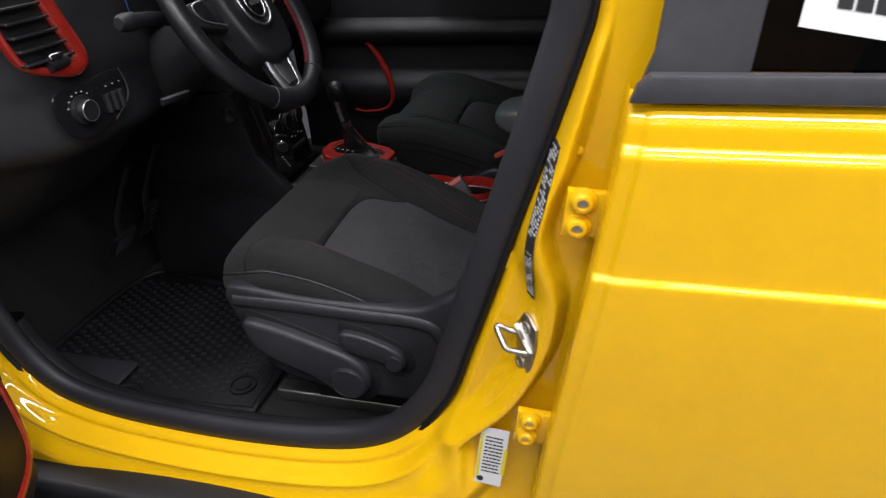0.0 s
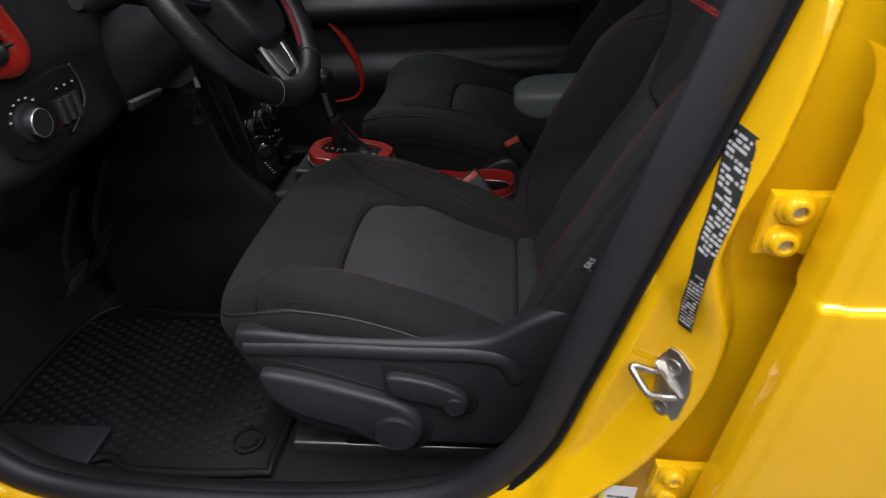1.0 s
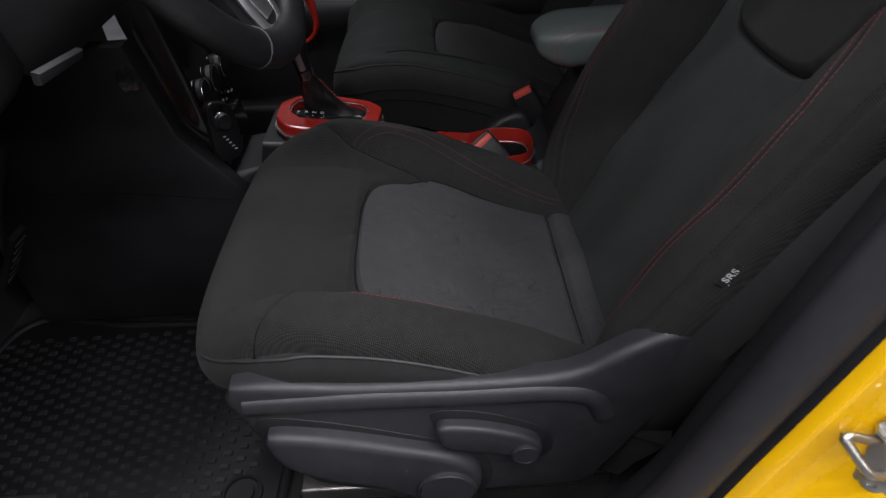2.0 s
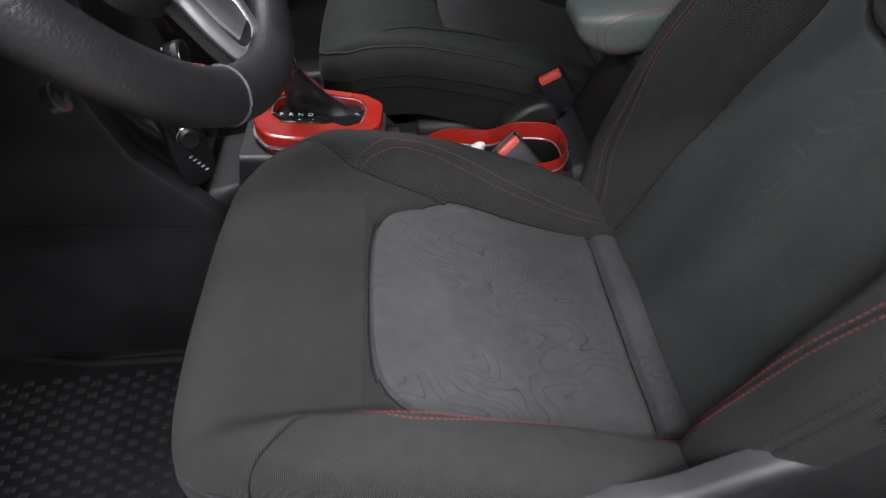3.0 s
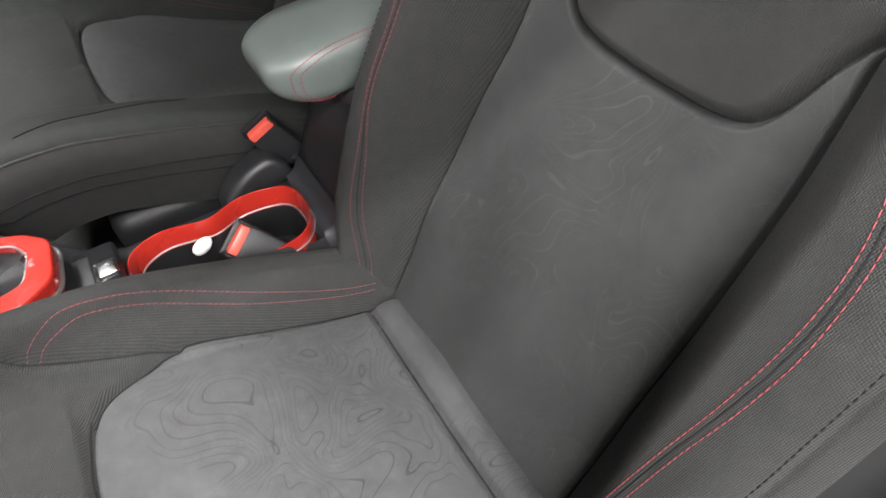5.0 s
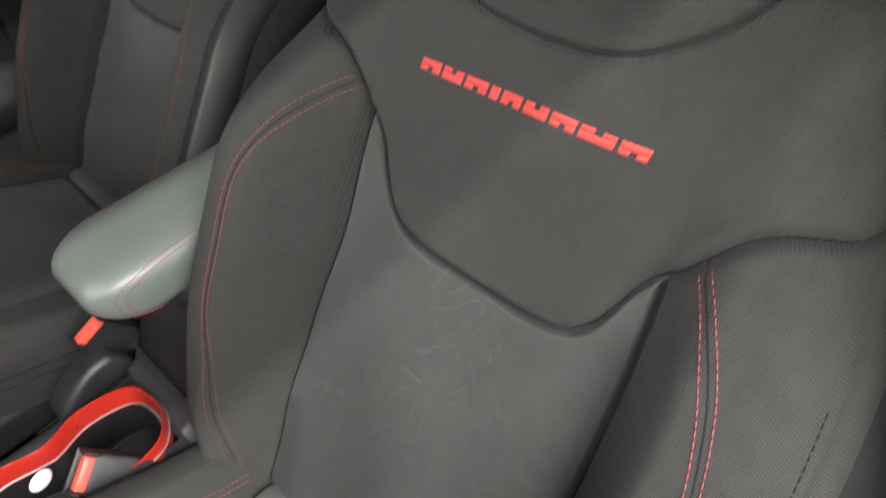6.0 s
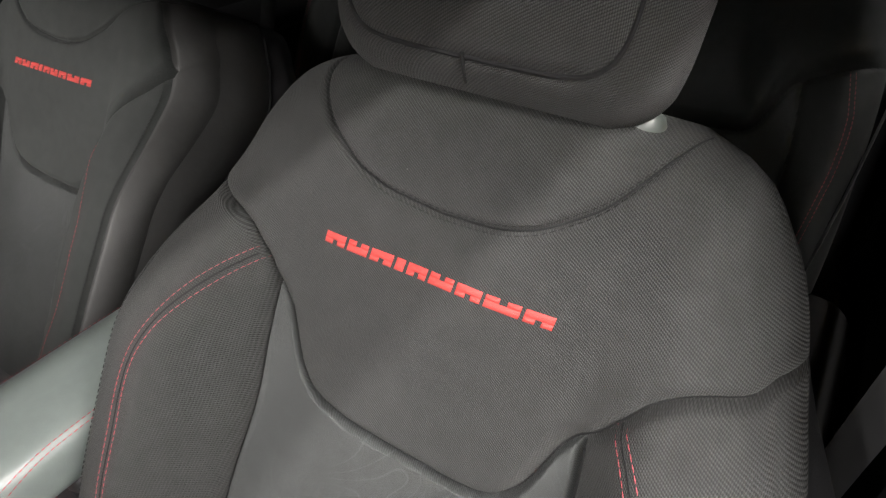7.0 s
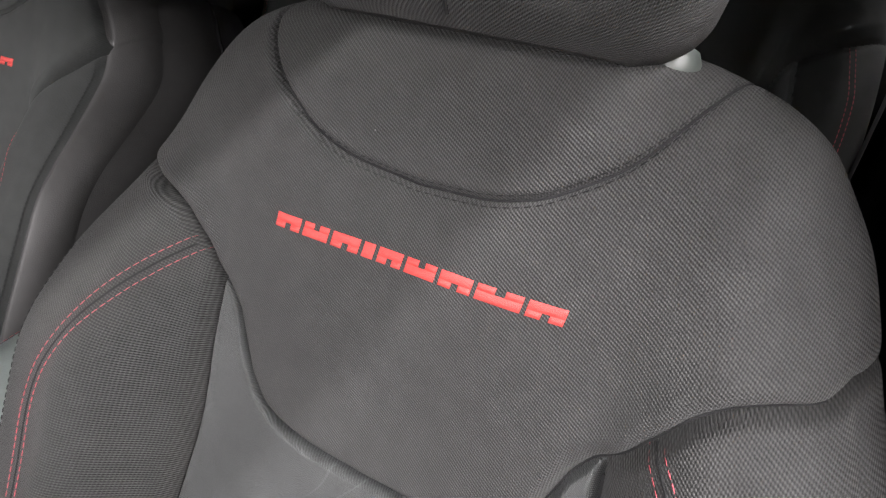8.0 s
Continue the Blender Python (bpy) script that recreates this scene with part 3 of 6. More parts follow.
# passenger side doors with their windows
for fx0, fx1, dn in ((-0.95, 0.22, "passenger_door"), (0.30, 1.30, "far_rear_door")):
    d = thing(dn, ((fx0 + fx1) / 2, 0.80, 0.4), "closed car door with black plastic inner panel", "car door")
    w = fx1 - fx0
    zs = np.linspace(0.40, 1.22, 40)
    prof = 0.78 - 0.05 * step(0.62, 0.72, zs) + 0.03 * step(0.76, 0.80, zs) - 0.055 * step(0.90, 0.94, zs) + 0.045 * step(0.985, 1.0, zs) + 0.02 * step(1.15, 1.22, zs)
    xs = np.linspace(fx0, fx1, 12)
    part("inner_panel", grid(np.stack([np.stack([xs, np.full(12, p), np.full(12, z)], 1) for p, z in zip(prof, zs)])), PLASTIC, d)
    part("outer_skin", box_bm((w, 0.02, 0.84), ((fx0 + fx1) / 2, 0.86, 0.80), 0.005), YELLOW, d, "yellow outer skin")
    part("window_glass", box_bm((w - 0.12, 0.005, 0.42), ((fx0 + fx1) / 2, 0.80, 1.43), 0), WINDOW, d)
    part("window_frame", box_bm((0.08, 0.05, 0.46), (fx1 - 0.03, 0.80, 1.43), 0.01), PLASTIC, d)
    part("arm_ledge", box_bm((w * 0.55, 0.07, 0.05), ((fx0 + fx1) / 2 + 0.1, 0.745, 0.955), 0.018), VINYL, d)
    if dn == "passenger_door":
        ring = curve_points([(-0.66, 0.735, 0.955), (-0.60, 0.735, 0.895), (-0.565, 0.735, 0.835), (-0.54, 0.735, 0.765), (-0.537, 0.735, 0.700), (-0.574, 0.735, 0.660), (-0.657, 0.735, 0.648), (-0.70, 0.735, 0.657)], 80)
        part("accent", sweep(ring, np.interp(np.linspace(0, 1, 80), [0, 0.25, 0.5, 0.75, 1], [0.004, 0.013, 0.013, 0.005, 0.003]), 0.011, 8), RED, d, "red accent round the door speaker")
        lat = curve_points([(-0.35, 0.735, 1.10), (-0.10, 0.735, 1.11), (0.1, 0.74, 1.115)], 12)
        part("handle_recess", sweep(lat, 0.012, 0.012, 8), GLOSS, d)

# ---- front seats ----
BACK_AT, BACK_UP = np.array([0.054, 0.0, 0.628]), np.array([0.4167, 0.0, 0.9090])
BACK_OUT = np.array([-0.9090, 0.0, 0.4167])
back_half = smooth_line([-0.10, 0.0, 0.12, 0.28, 0.40, 0.50, 0.57, 0.615, 0.645, 0.678, 0.698, 0.716, 0.730], [0.240, 0.270, 0.292, 0.304, 0.304, 0.292, 0.271, 0.256, 0.243, 0.221, 0.205, 0.178, 0.140])
insert_half = smooth_line([-0.10, 0.0, 0.2, 0.4, 0.55], [0.180, 0.176, 0.172, 0.163, 0.150])
yoke_low = smooth_line([0.0, 0.05, 0.08, 0.097, 0.110, 0.118, 0.125, 0.132, 0.145, 0.156, 0.170, 0.185, 0.20, 0.215, 0.235, 0.25, 0.30], [0.400, 0.402, 0.4065, 0.413, 0.426, 0.441, 0.459, 0.4775, 0.497, 0.508, 0.530, 0.552, 0.564, 0.570, 0.575, 0.587, 0.61])
arc_line = smooth_line([0.0, 0.043, 0.0725, 0.10, 0.115, 0.1275, 0.141, 0.155, 0.18], [0.6215, 0.625, 0.633, 0.650, 0.6625, 0.678, 0.699, 0.7235, 0.765])
bolster_high = smooth_line([-0.10, 0.0, 0.10, 0.30, 0.42, 0.52, 0.62, 0.72], [0.050, 0.064, 0.082, 0.092, 0.080, 0.042, 0.008, 0.0])

back_base = smooth_line([-0.10, 0.0, 0.10, 0.22, 0.36, 0.46, 0.52, 0.58, 0.64, 0.724], [-0.012, -0.002, -0.004, -0.014, -0.030, -0.026, -0.016, -0.009, -0.010, -0.012])

SIDE_WIDE, SIDE_TOP = 0.019, 0.0      # width of the side panel; 1 where it runs up past the yoke


def back_seams(u, v):
    """Signed distances to the backrest's seams: centre panel's side, yoke's lower edge, neck arc, outer side."""
    a = np.abs(u)
    e = 0.002
    s1 = np.abs(u - 0.006) - insert_half(v)
    g = (yoke_low(a + e) - yoke_low(a - e)) / (2 * e)
    s2 = (v - yoke_low(a)) / np.sqrt(1 + g * g)
    g = (arc_line(np.minimum(a + e, 0.18)) - arc_line(np.maximum(a - e, 0))) / (2 * e)
    s3 = (v - arc_line(np.minimum(a, 0.18))) / np.sqrt(1 + g * g)
    s4 = a - (back_half(v) - SIDE_WIDE)
    return s1, s2, s3, s4


def back_height(u, v):
    a = np.abs(u)
    s1, s2, s3, s4 = back_seams(u, v)
    hw = back_half(v)
    w = bolster_high(v) * step(-0.012, 0.055, s1) + back_base(v) * (1 - 0.3 * (a / 0.25) ** 2) - 0.02 * (a / 0.25) ** 2 * step(0.45, 0.6, v)
    cover = 1 - SIDE_TOP * step(-0.003, 0.004, s4)      # the yoke ends at a side panel that runs past it
    w = w + 0.011 * step(-0.001, 0.014, s2) * cover
    inside = step(0.0, -0.006, s2)
    groove = lambda d, deep, wide: -deep * np.exp(-(d / wide) ** 2)
    w = w + groove(s1, 0.016, 0.0038) * inside + groove(s2, 0.013, 0.0028) * cover + groove(s3, 0.0065, 0.0026)
    w = w + 0.006 * (1 - np.exp(-(s1 / 0.03) ** 2)) * inside
    w = w + groove(s4, 0.0045, 0.0035) * np.maximum(step(0.62, 0.55, v), SIDE_TOP * step(0.70, 0.66, v))
    rr = 0.055 + 0.032 * step(0.48, 0.62, v)
    k = np.clip((a - (hw - rr)) / rr, 0, 1)
    w = w - rr * (1 - np.sqrt(np.maximum(1 - k * k, 0)))
    rt = 0.062
    k = np.clip((v - (0.732 - rt)) / rt, 0, 1)
    w = w - rt * (1 - np.sqrt(np.maximum(1 - k * k, 0)))
    w = w + 0.0035 * np.sin(u * 31 + v * 17) * np.sin(v * 23 - u * 9) * step(0.0, 0.03, -s4)
    return w


def back_place(u, v, lift=0.0):
    u, v = np.asarray(u, float), np.asarray(v, float)
    w = back_height(u, v) + lift
    return BACK_AT + v[..., None] * BACK_UP + w[..., None] * BACK_OUT + u[..., None] * np.array([0, 1.0, 0])


SEAT_REAR = 0.10
front_x = lambda u: -0.570 + np.where(u < 0, 0.030 * (u / 0.28) ** 2 + 0.155 * np.abs(u / 0.28) ** 6, 0.014 * (u / 0.28) ** 2 + 0.11 * np.abs(u / 0.28) ** 9)
cush_line = smooth_line([-0.60, -0.56, -0.52, -0.46, -0.40, -0.33, -0.22, -0.10, 0.0, 0.05, 0.11], [0.690, 0.722, 0.742, 0.752, 0.750, 0.735, 0.703, 0.660, 0.622, 0.612, 0.585])
CUSH_HALF = 0.278
ins_side = smooth_line([-0.331, -0.326, -0.3185, -0.305, -0.285, -0.26, -0.213, -0.13, -0.06, 0.0, 0.06, 0.11], [0.0, 0.085, 0.126, 0.150, 0.166, 0.178, 0.188, 0.184, 0.180, 0.177, 0.174, 0.174])
cush_bolster = smooth_line([-0.57, -0.50, -0.44, -0.36, -0.25, -0.1, 0.0, 0.11], [0.0, 0.014, 0.038, 0.066, 0.076, 0.068, 0.055, 0.042])

slant_u = smooth_line([-0.50, -0.447, -0.425, -0.398, -0.38, -0.345, -0.28, -0.213], [0.31, 0.264, 0.247, 0.228, 0.214, 0.198, 0.191, 0.188])
CUSH_EDGE, BOLSTER_LIFT, SLANT_DEEP, CUSH_RISE = 0.055, 1.0, 0.0075, 0.0      # rounding of the edge, height of the side rolls, depth of the slanting seam


def cush_seams(u, x):
    a = np.abs(u)
    e = 0.003
    g = (ins_side(x + e) - ins_side(x - e)) / (2 * e)
    s1 = np.maximum((a - ins_side(x)) / np.sqrt(1 + g * g), np.maximum(-0.3305 + 0.016 * (a / 0.15) ** 4 - x, -1))
    s2 = x - 0.005 + 0.0 * a                                     # cross roll behind the centre panel
    s3 = (a - 0.196 - 0.42 * (x + 0.335) * (x < 0.5)) / 1.08     # slanting seam from the panel's corner to the front corner
    return s1, s2, s3


def cush_height(u, x):
    a = np.abs(u)
    s1, s2, s3 = cush_seams(u, x)
    z = cush_line(x) + CUSH_RISE + BOLSTER_LIFT * cush_bolster(x) * step(0.0, 0.050, a - 0.172) - 0.008 * (1 - (a / 0.28) ** 2) * step(-0.36, -0.2, x)
    groove = lambda d, deep, wide: -deep * np.exp(-(d / wide) ** 2)
    z = z + groove(s1, 0.011, 0.0048) + 0.005 * (1 - np.exp(-(s1 / 0.025) ** 2))
    z = z + (groove(s2, 0.012, 0.005) + 0.014 * np.exp(-((x - 0.032) / 0.024) ** 2)) * step(0.004, -0.01, s1)
    slant = np.abs(u) - slant_u(x)
    z = z + groove(slant / 1.13, SLANT_DEEP, 0.0032) * step(-0.213, -0.223, x) * step(-0.47, -0.44, x)
    rr = CUSH_EDGE
    k1 = np.clip((a - (CUSH_HALF - rr)) / rr, 0, 1)
    k2 = np.clip((front_x(u) + 0.085 - x) / 0.085, 0, 1)
    k = np.minimum(np.hypot(k1, k2), 1)
    z = z - rr * (1 - np.sqrt(np.maximum(1 - k * k, 0)))
    return z + 0.0025 * np.sin(u * 29 + x * 13) * np.sin(x * 27 - u * 7) * (1 - k)


def cush_place(u, x, lift=0.0):
    u, x = np.asarray(u, float), np.asarray(x, float)
    return np.stack([x, u, cush_height(u, x) + lift], -1)


def panel_set(A, B, place, seam_list, sort, names, parent, origin, flip=False):
    """Splits one curved grid into its cloth panels; the grid is first drawn onto the seams, so that the panels part cleanly along them."""
    A, B = A.copy(), B.copy()
    h, e = 0.0018, 0.0004
    for which in seam_list:
        for _ in range(2):
            d = which(A, B)
            ga, gb = (which(A + e, B) - which(A - e, B)) / (2 * e), (which(A, B + e) - which(A, B - e)) / (2 * e)
            n2 = np.maximum(ga * ga + gb * gb, 0.05)
            near = (np.abs(d) < h * 0.62) & (n2 < 4)
            near[[0, -1], :] = False
            near[:, [0, -1]] = False
            A = np.where(near, A - d * ga / n2, A)
            B = np.where(near, B - d * gb / n2, B)
    P = place(A, B) + np.array(origin)
    V, F = grid(P)
    ca, cb = A.ravel()[F].mean(1), B.ravel()[F].mean(1)
    kind = sort(ca, cb)
    uv = np.stack([A.ravel(), B.ravel()], 1)
    if flip:
        F = F[:, ::-1]
    made = []
    for i, (name, mat, label) in enumerate(names):
        sel = F[kind == i]
        if not len(sel):
            continue
        used, inv = np.unique(sel, return_inverse=True)
        me = mesh_of(name, V[used], inv.reshape(-1, 4), uv[used])
        made.append(part(name, me, mat, parent, label))
    return made


def stitches(line, place, origin, length=0.0050, gap=0.0016, wide=0.00055, slant=0.0):
    """A row of raised stitches along a line of surface coordinates."""
    uv = curve_points(line, 400)
    pts = place(uv[:, 0], uv[:, 1], 0.0009) + np.array(origin)
    run = np.concatenate([[0], np.cumsum(np.linalg.norm(np.diff(pts, axis=0), axis=1))])
    vs, fs = [], []
    s = 0.0
    while s + length < run[-1]:
        a = np.array([np.interp(s, run, pts[:, j]) for j in range(3)])
        b = np.array([np.interp(s + length, run, pts[:, j]) for j in range(3)])
        k = min(int(np.searchsorted(run, s)), len(uv) - 2)
        up = place(uv[k:k + 1, 0], uv[k:k + 1, 1], 0.01)[0] - place(uv[k:k + 1, 0], uv[k:k + 1, 1], 0.0)[0]
        up = up / np.linalg.norm(up)
        t = (b - a) / max(np.linalg.norm(b - a), 1e-6)
        sd = np.cross(t, up)
        m = (a + b) / 2
        n = len(vs)
        for q, r in ((a, 0.5), (m, 1.0), (b, 0.5)):
            vs += [q + sd * wide * r + sd * slant * (r - 0.75), q + up * wide * r * 0.9, q - sd * wide * r]
        fs += [(n, n + 1, n + 4, n + 3), (n + 1, n + 2, n + 5, n + 4), (n + 3, n + 4, n + 7, n + 6), (n + 4, n + 5, n + 8, n + 7), (n, n + 2, n + 1), (n + 6, n + 7, n + 8)]
        s += length + gap
    return vs, fs


def outline_wall(place_edge, down, rows):
    """A skirt that hangs from an edge line: rows of (drop, inward) below it."""
    c = place_edge.mean(0)
    P = []
    for drop, inward in rows:
        q = place_edge.copy()
        d = c - q
        d[:, 2] = 0
        d = d / np.maximum(np.linalg.norm(d, axis=1)[:, None], 1e-6)
        q = q + d * inward
        q[:, 2] -= drop
        P.append(q)
    return np.array(P)


def front_seat(name, px, py, o, label, pz=0.0, ahead=0.0):
    """A sports front seat; o is the side (-1 or 1) of its controls, ahead how far the cushion is set forward."""
    root = thing(name, (px - 0.2, py, 0.335), label, "car seat", "front seats")
    at = (px, py, pz)
    cloth = CLOTH if o < 0 else SMOOTH_CLOTH
    # backrest cloth
    n_u, n_v = (420, 540) if o < 0 else (260, 320)
    q = np.linspace(-1, 1, n_u)
    q = np.sin(q * np.pi / 2 * 0.98) / np.sin(np.pi / 2 * 0.98)
    v = np.concatenate([np.linspace(-0.10, 0.69, n_v - 50), np.linspace(0.692, 0.730, 50)])
    A, B = q[None, :] * back_half(v)[:, None], np.repeat(v[:, None], n_u, 1)

    def back_sort(u, w):
        s1, s2, s3, s4 = back_seams(u, w)
        k = np.where(s2 > 0, np.where((s3 > 0) & (np.abs(u) < 0.18), 1, 0), np.where(s1 < 0, 2, np.where(u > 0, 3, 4)))
        return np.where((s4 > 0) & ((s2 <= 0) | (SIDE_TOP > 0)), 5 + (u > 0), k)

    seams = [lambda a, b: back_seams(a, b)[1], lambda a, b: np.where(back_seams(a, b)[1] > 0, back_seams(a, b)[2], 9.0),
             lambda a, b: np.where(back_seams(a, b)[1] < 0, back_seams(a, b)[0], 9.0), lambda a, b: np.where((back_seams(a, b)[1] < 0) | (SIDE_TOP > 0), back_seams(a, b)[3], 9.0)]
    panel_set(A, B, back_place, seams, back_sort,
                      [("shoulder_panel", cloth, "black twill shoulder panel"), ("neck_panel", cloth, ""), ("back_centre_panel", INSERT_BACK, "dark grey centre panel with printed contour lines"),
                       ("back_bolster", cloth, ""), ("back_bolster", cloth, ""), ("back_side_panel", cloth if o < 0 else GREY_SIDE, ""), ("back_side_panel", cloth if o < 0 else GREY_SIDE, "")], root, at, flip=False)
    # shell behind the cloth
    vv = np.linspace(-0.10, 0.7295, 60)
    rim = [back_place(np.array([-back_half(x)]), np.array([x]))[0] for x in vv]
    top = [back_place(np.array([x]), np.array([0.7299]))[0] for x in np.linspace(-0.14, 0.14, 14)]
    rim2 = [back_place(np.array([back_half(x)]), np.array([x]))[0] for x in vv[::-1]]
    edge = np.array(rim + top[1:-1] + rim2) + np.array(at)
    mid = BACK_AT + 0.33 * BACK_UP + np.array(at)
    loc = edge - mid
    wv, high = loc @ BACK_OUT, loc @ BACK_UP + 0.33
    if o > 0:
        # vinyl side wall that widens upwards, then the black shell behind a sewn edge
        deep1 = 0.050 + 0.045 * step(0.22, 0.60, high)
        out = np.sign(loc[:, 1:2]) * np.array([[0, 1.0, 0]])
        wall_rows = [edge - np.outer(deep1 * k, BACK_OUT) + out * (0.010 * math.sin(k * 2.4)) for k in np.linspace(0, 1, 9)]
        part("side_wall", grid(np.array(wall_rows)), GREY_SIDE, root, "dark grey vinyl side of the backrest")
        part("sewn_edge", sweep(wall_rows[-1] + out * 0.0005, 0.0030, None, 6), DARK_THREAD, root)
        rows = [wall_rows[-1]]
        for deep, grow, shrink in ((0.03, 0.012, 1.0), (0.07, 0.012, 0.99), (0.10, 0.0, 0.95), (0.12, 0.0, 0.8), (0.125, 0.0, 0.4)):
            back = wall_rows[-1] - np.outer(deep * (1.25 - 0.5 * step(0.3, 0.7, high)), BACK_OUT) + out * grow
            rows.append(mid + (back - mid) @ BACK_OUT[:, None] * BACK_OUT + ((back - mid) - (back - mid) @ BACK_OUT[:, None] * BACK_OUT) * shrink)
        part("back_shell", grid(np.array(rows)), PLASTIC, root, "black plastic seat back shell")
    else:
        rows = [edge]
        for deep, shrink in ((0.03, 1.0), (0.075, 0.985), (0.10, 0.94), (0.112, 0.8), (0.115, 0.4)):
            flat = loc - np.outer(wv, BACK_OUT)
            flat[:, 1] *= 1 + (0.10 if 0.02 < deep < 0.09 else 0.08) * step(0.60, 0.46, high) * (deep < 0.11)
            rows.append(mid + flat * shrink + np.outer(np.minimum(wv, 0.0 - deep) if deep > 0.05 else wv - deep, BACK_OUT))
        part("back_shell", grid(np.array(rows)), SIDE_VINYL, root, "dark vinyl seat back shell")
    # red double seams on the bolsters of the backrest
    for side in (-1, 1):
        inner = np.array([(0.1675, 0.526), (0.186, 0.506), (0.204, 0.479), (0.220, 0.447), (0.2335, 0.405), (0.238, 0.355), (0.234, 0.29), (0.226, 0.225), (0.217, 0.145), (0.210, 0.076), (0.203, 0.02), (0.197, -0.03)])
        outer = np.array([(0.1755, 0.533), (0.193, 0.514), (0.211, 0.488), (0.2275, 0.455), (0.242, 0.408), (0.248, 0.352), (0.2445, 0.295), (0.236, 0.235), (0.2265, 0.15), (0.219, 0.08), (0.212, 0.02), (0.206, -0.03)])
        for k, (mix, mat) in enumerate(((0.0, THREAD), (1.0, THREAD), (0.5, DARK_THREAD))):
            line = [(side * uu, w) for uu, w in inner * (1 - mix) + outer * mix]
            if o > 0 and side < 0 and k:
                continue
            if mat is THREAD:
                part("red_seam", stitches(line, back_place, at), THREAD, root, "red double stitching")
            else:
                pts = curve_points(line, 120)
                part("felled_seam", sweep(back_place(pts[:, 0], pts[:, 1], -0.0004) + np.array(at), 0.0011, 0.0009, 6, side=(1, 0, 0)), DARK_THREAD, root)
    for du in (-0.0035, 0.0035):
        line = [(q, float(arc_line(abs(q))) + du) for q in np.linspace(-0.154, 0.154, 41)]
        part("neck_seam", stitches(line, back_place, at, 0.0042, 0.0022, 0.00042), DARK_THREAD, root)
    qn = np.linspace(-0.154, 0.154, 120)
    part("sewn_line", sweep(back_place(qn, arc_line(np.abs(qn)), 0.0005) + np.array(at), 0.0011, None, 6, side=(1, 0, 0)), DARK_THREAD, root)
    # embroidered red badge: plain slanted blocks
    widths = [0.0215, 0.0205, 0.0215, 0.0085, 0.0180, 0.0215, 0.0215, 0.0280, 0.0215]
    gap, x = 0.0030, 0.0985
    for k, wd in enumerate(widths):
        big = 1.28 if k in (0, 8) else 1.0
        vs, fs = [], []
        h = 0.0102
        up = k % 2
        cells = [(0, wd, 0.42 * h * (1 - up), h - 0.42 * h * up), (0, wd * 0.40, 0.58 * h * up, 0.42 * h + 0.58 * h * up), (wd * 0.62, wd, 0.58 * h * up, 0.42 * h + 0.58 * h * up)] if wd > 0.01 else [(0, wd, 0, h)]
        for x0, x1, y0, y1 in cells:
            nx, ny = 7, 6
            gx, gy = np.meshgrid(np.linspace(x0, x1, nx), np.linspace(y0, y1, ny))
            edge_d = np.minimum(np.minimum(gx - x0, x1 - gx) / 0.0015, np.minimum(gy - y0, y1 - gy) / 0.0015)
            lift = 0.0003 + 0.0015 * np.clip(edge_d, 0, 1)
            P = back_place((x - gx - 0.12 * (gy - h / 2)), 0.5658 + 0.028 * (0.0985 - x + gx) + gy, 0.0) + np.array(at) + lift[..., None] * BACK_OUT
            n = len(vs)
            V, F = grid(P)
            vs += list(V)
            fs += [tuple(i + n for i in f) for f in F]
        part("badge_block", (vs, fs), EMBROIDERY, root, "red embroidered block")
        x -= wd + gap

    # headrest on two posts
    hr_half = smooth_line([0.0, 0.006, 0.015, 0.03, 0.06, 0.13, 0.19, 0.215, 0.23], [0.100, 0.113, 0.123, 0.131, 0.135, 0.137, 0.130, 0.112, 0.07])
    nv, nu = 110, 160
    hv = np.linspace(0.0, 0.23, nv)
    ang = np.linspace(0, 2 * np.pi, nu, endpoint=False)
    P = []
    for t in hv:
        thick = 0.052 * (1 - (abs(t - 0.11) / 0.125) ** 4) + 0.008
        hw = float(hr_half(t))
        cu, su = np.cos(ang), np.sin(ang)
        uu = hw * np.sign(cu) * np.abs(cu) ** 0.55
        ww = thick * np.sign(su) * np.abs(su) ** 0.7
        front = su > 0
        d1 = ((np.abs(uu) / 0.108) ** 6 + (abs(t - 0.125) / 0.103) ** 6) ** (1 / 6)
        ww = ww + np.where(front, -0.0035 * np.exp(-((d1 - 1) / 0.035) ** 2), 0)
        base = BACK_AT + (0.712 + t) * BACK_UP + (0.006 + 0.10 * t) * BACK_OUT
        P.append(base + uu[:, None] * np.array([0, 1, 0]) + (ww - 0.035)[:, None] * BACK_OUT)
    V, F = grid(np.array(P) + np.array(at), wrap=True)
    F = [tuple(f) for f in F] + [tuple(range(nu)), tuple(range(len(V) - nu, len(V)))[::-1]]
    mid_row = np.array(P)[nv // 2]
    uvh = np.stack([np.tile(np.cumsum(np.r_[0, np.linalg.norm(np.diff(mid_row, axis=0), axis=1)]), nv), np.repeat(hv, nu)], 1)
    rest = part("headrest", mesh_of("headrest", V, F, uvh), cloth, root, "black cloth headrest")
    def rest_face(uu, t, lift=0.0006):
        thick = 0.052 * (1 - (abs(t - 0.11) / 0.125) ** 4) + 0.008
        c = min(abs(uu) / float(hr_half(t)), 0.999) ** (1 / 0.55)
        return BACK_AT + (0.712 + t) * BACK_UP + (0.006 + 0.10 * t + thick * (1 - c * c) ** 0.35 - 0.035 - 0.0035 + lift) * BACK_OUT + np.array([0, uu, 0]) + np.array(at)

    bs = np.linspace(-np.pi * 0.98, -0.02 * np.pi, 120)
    rnd6 = lambda q: np.sign(q) * np.abs(q) ** (1 / 3)
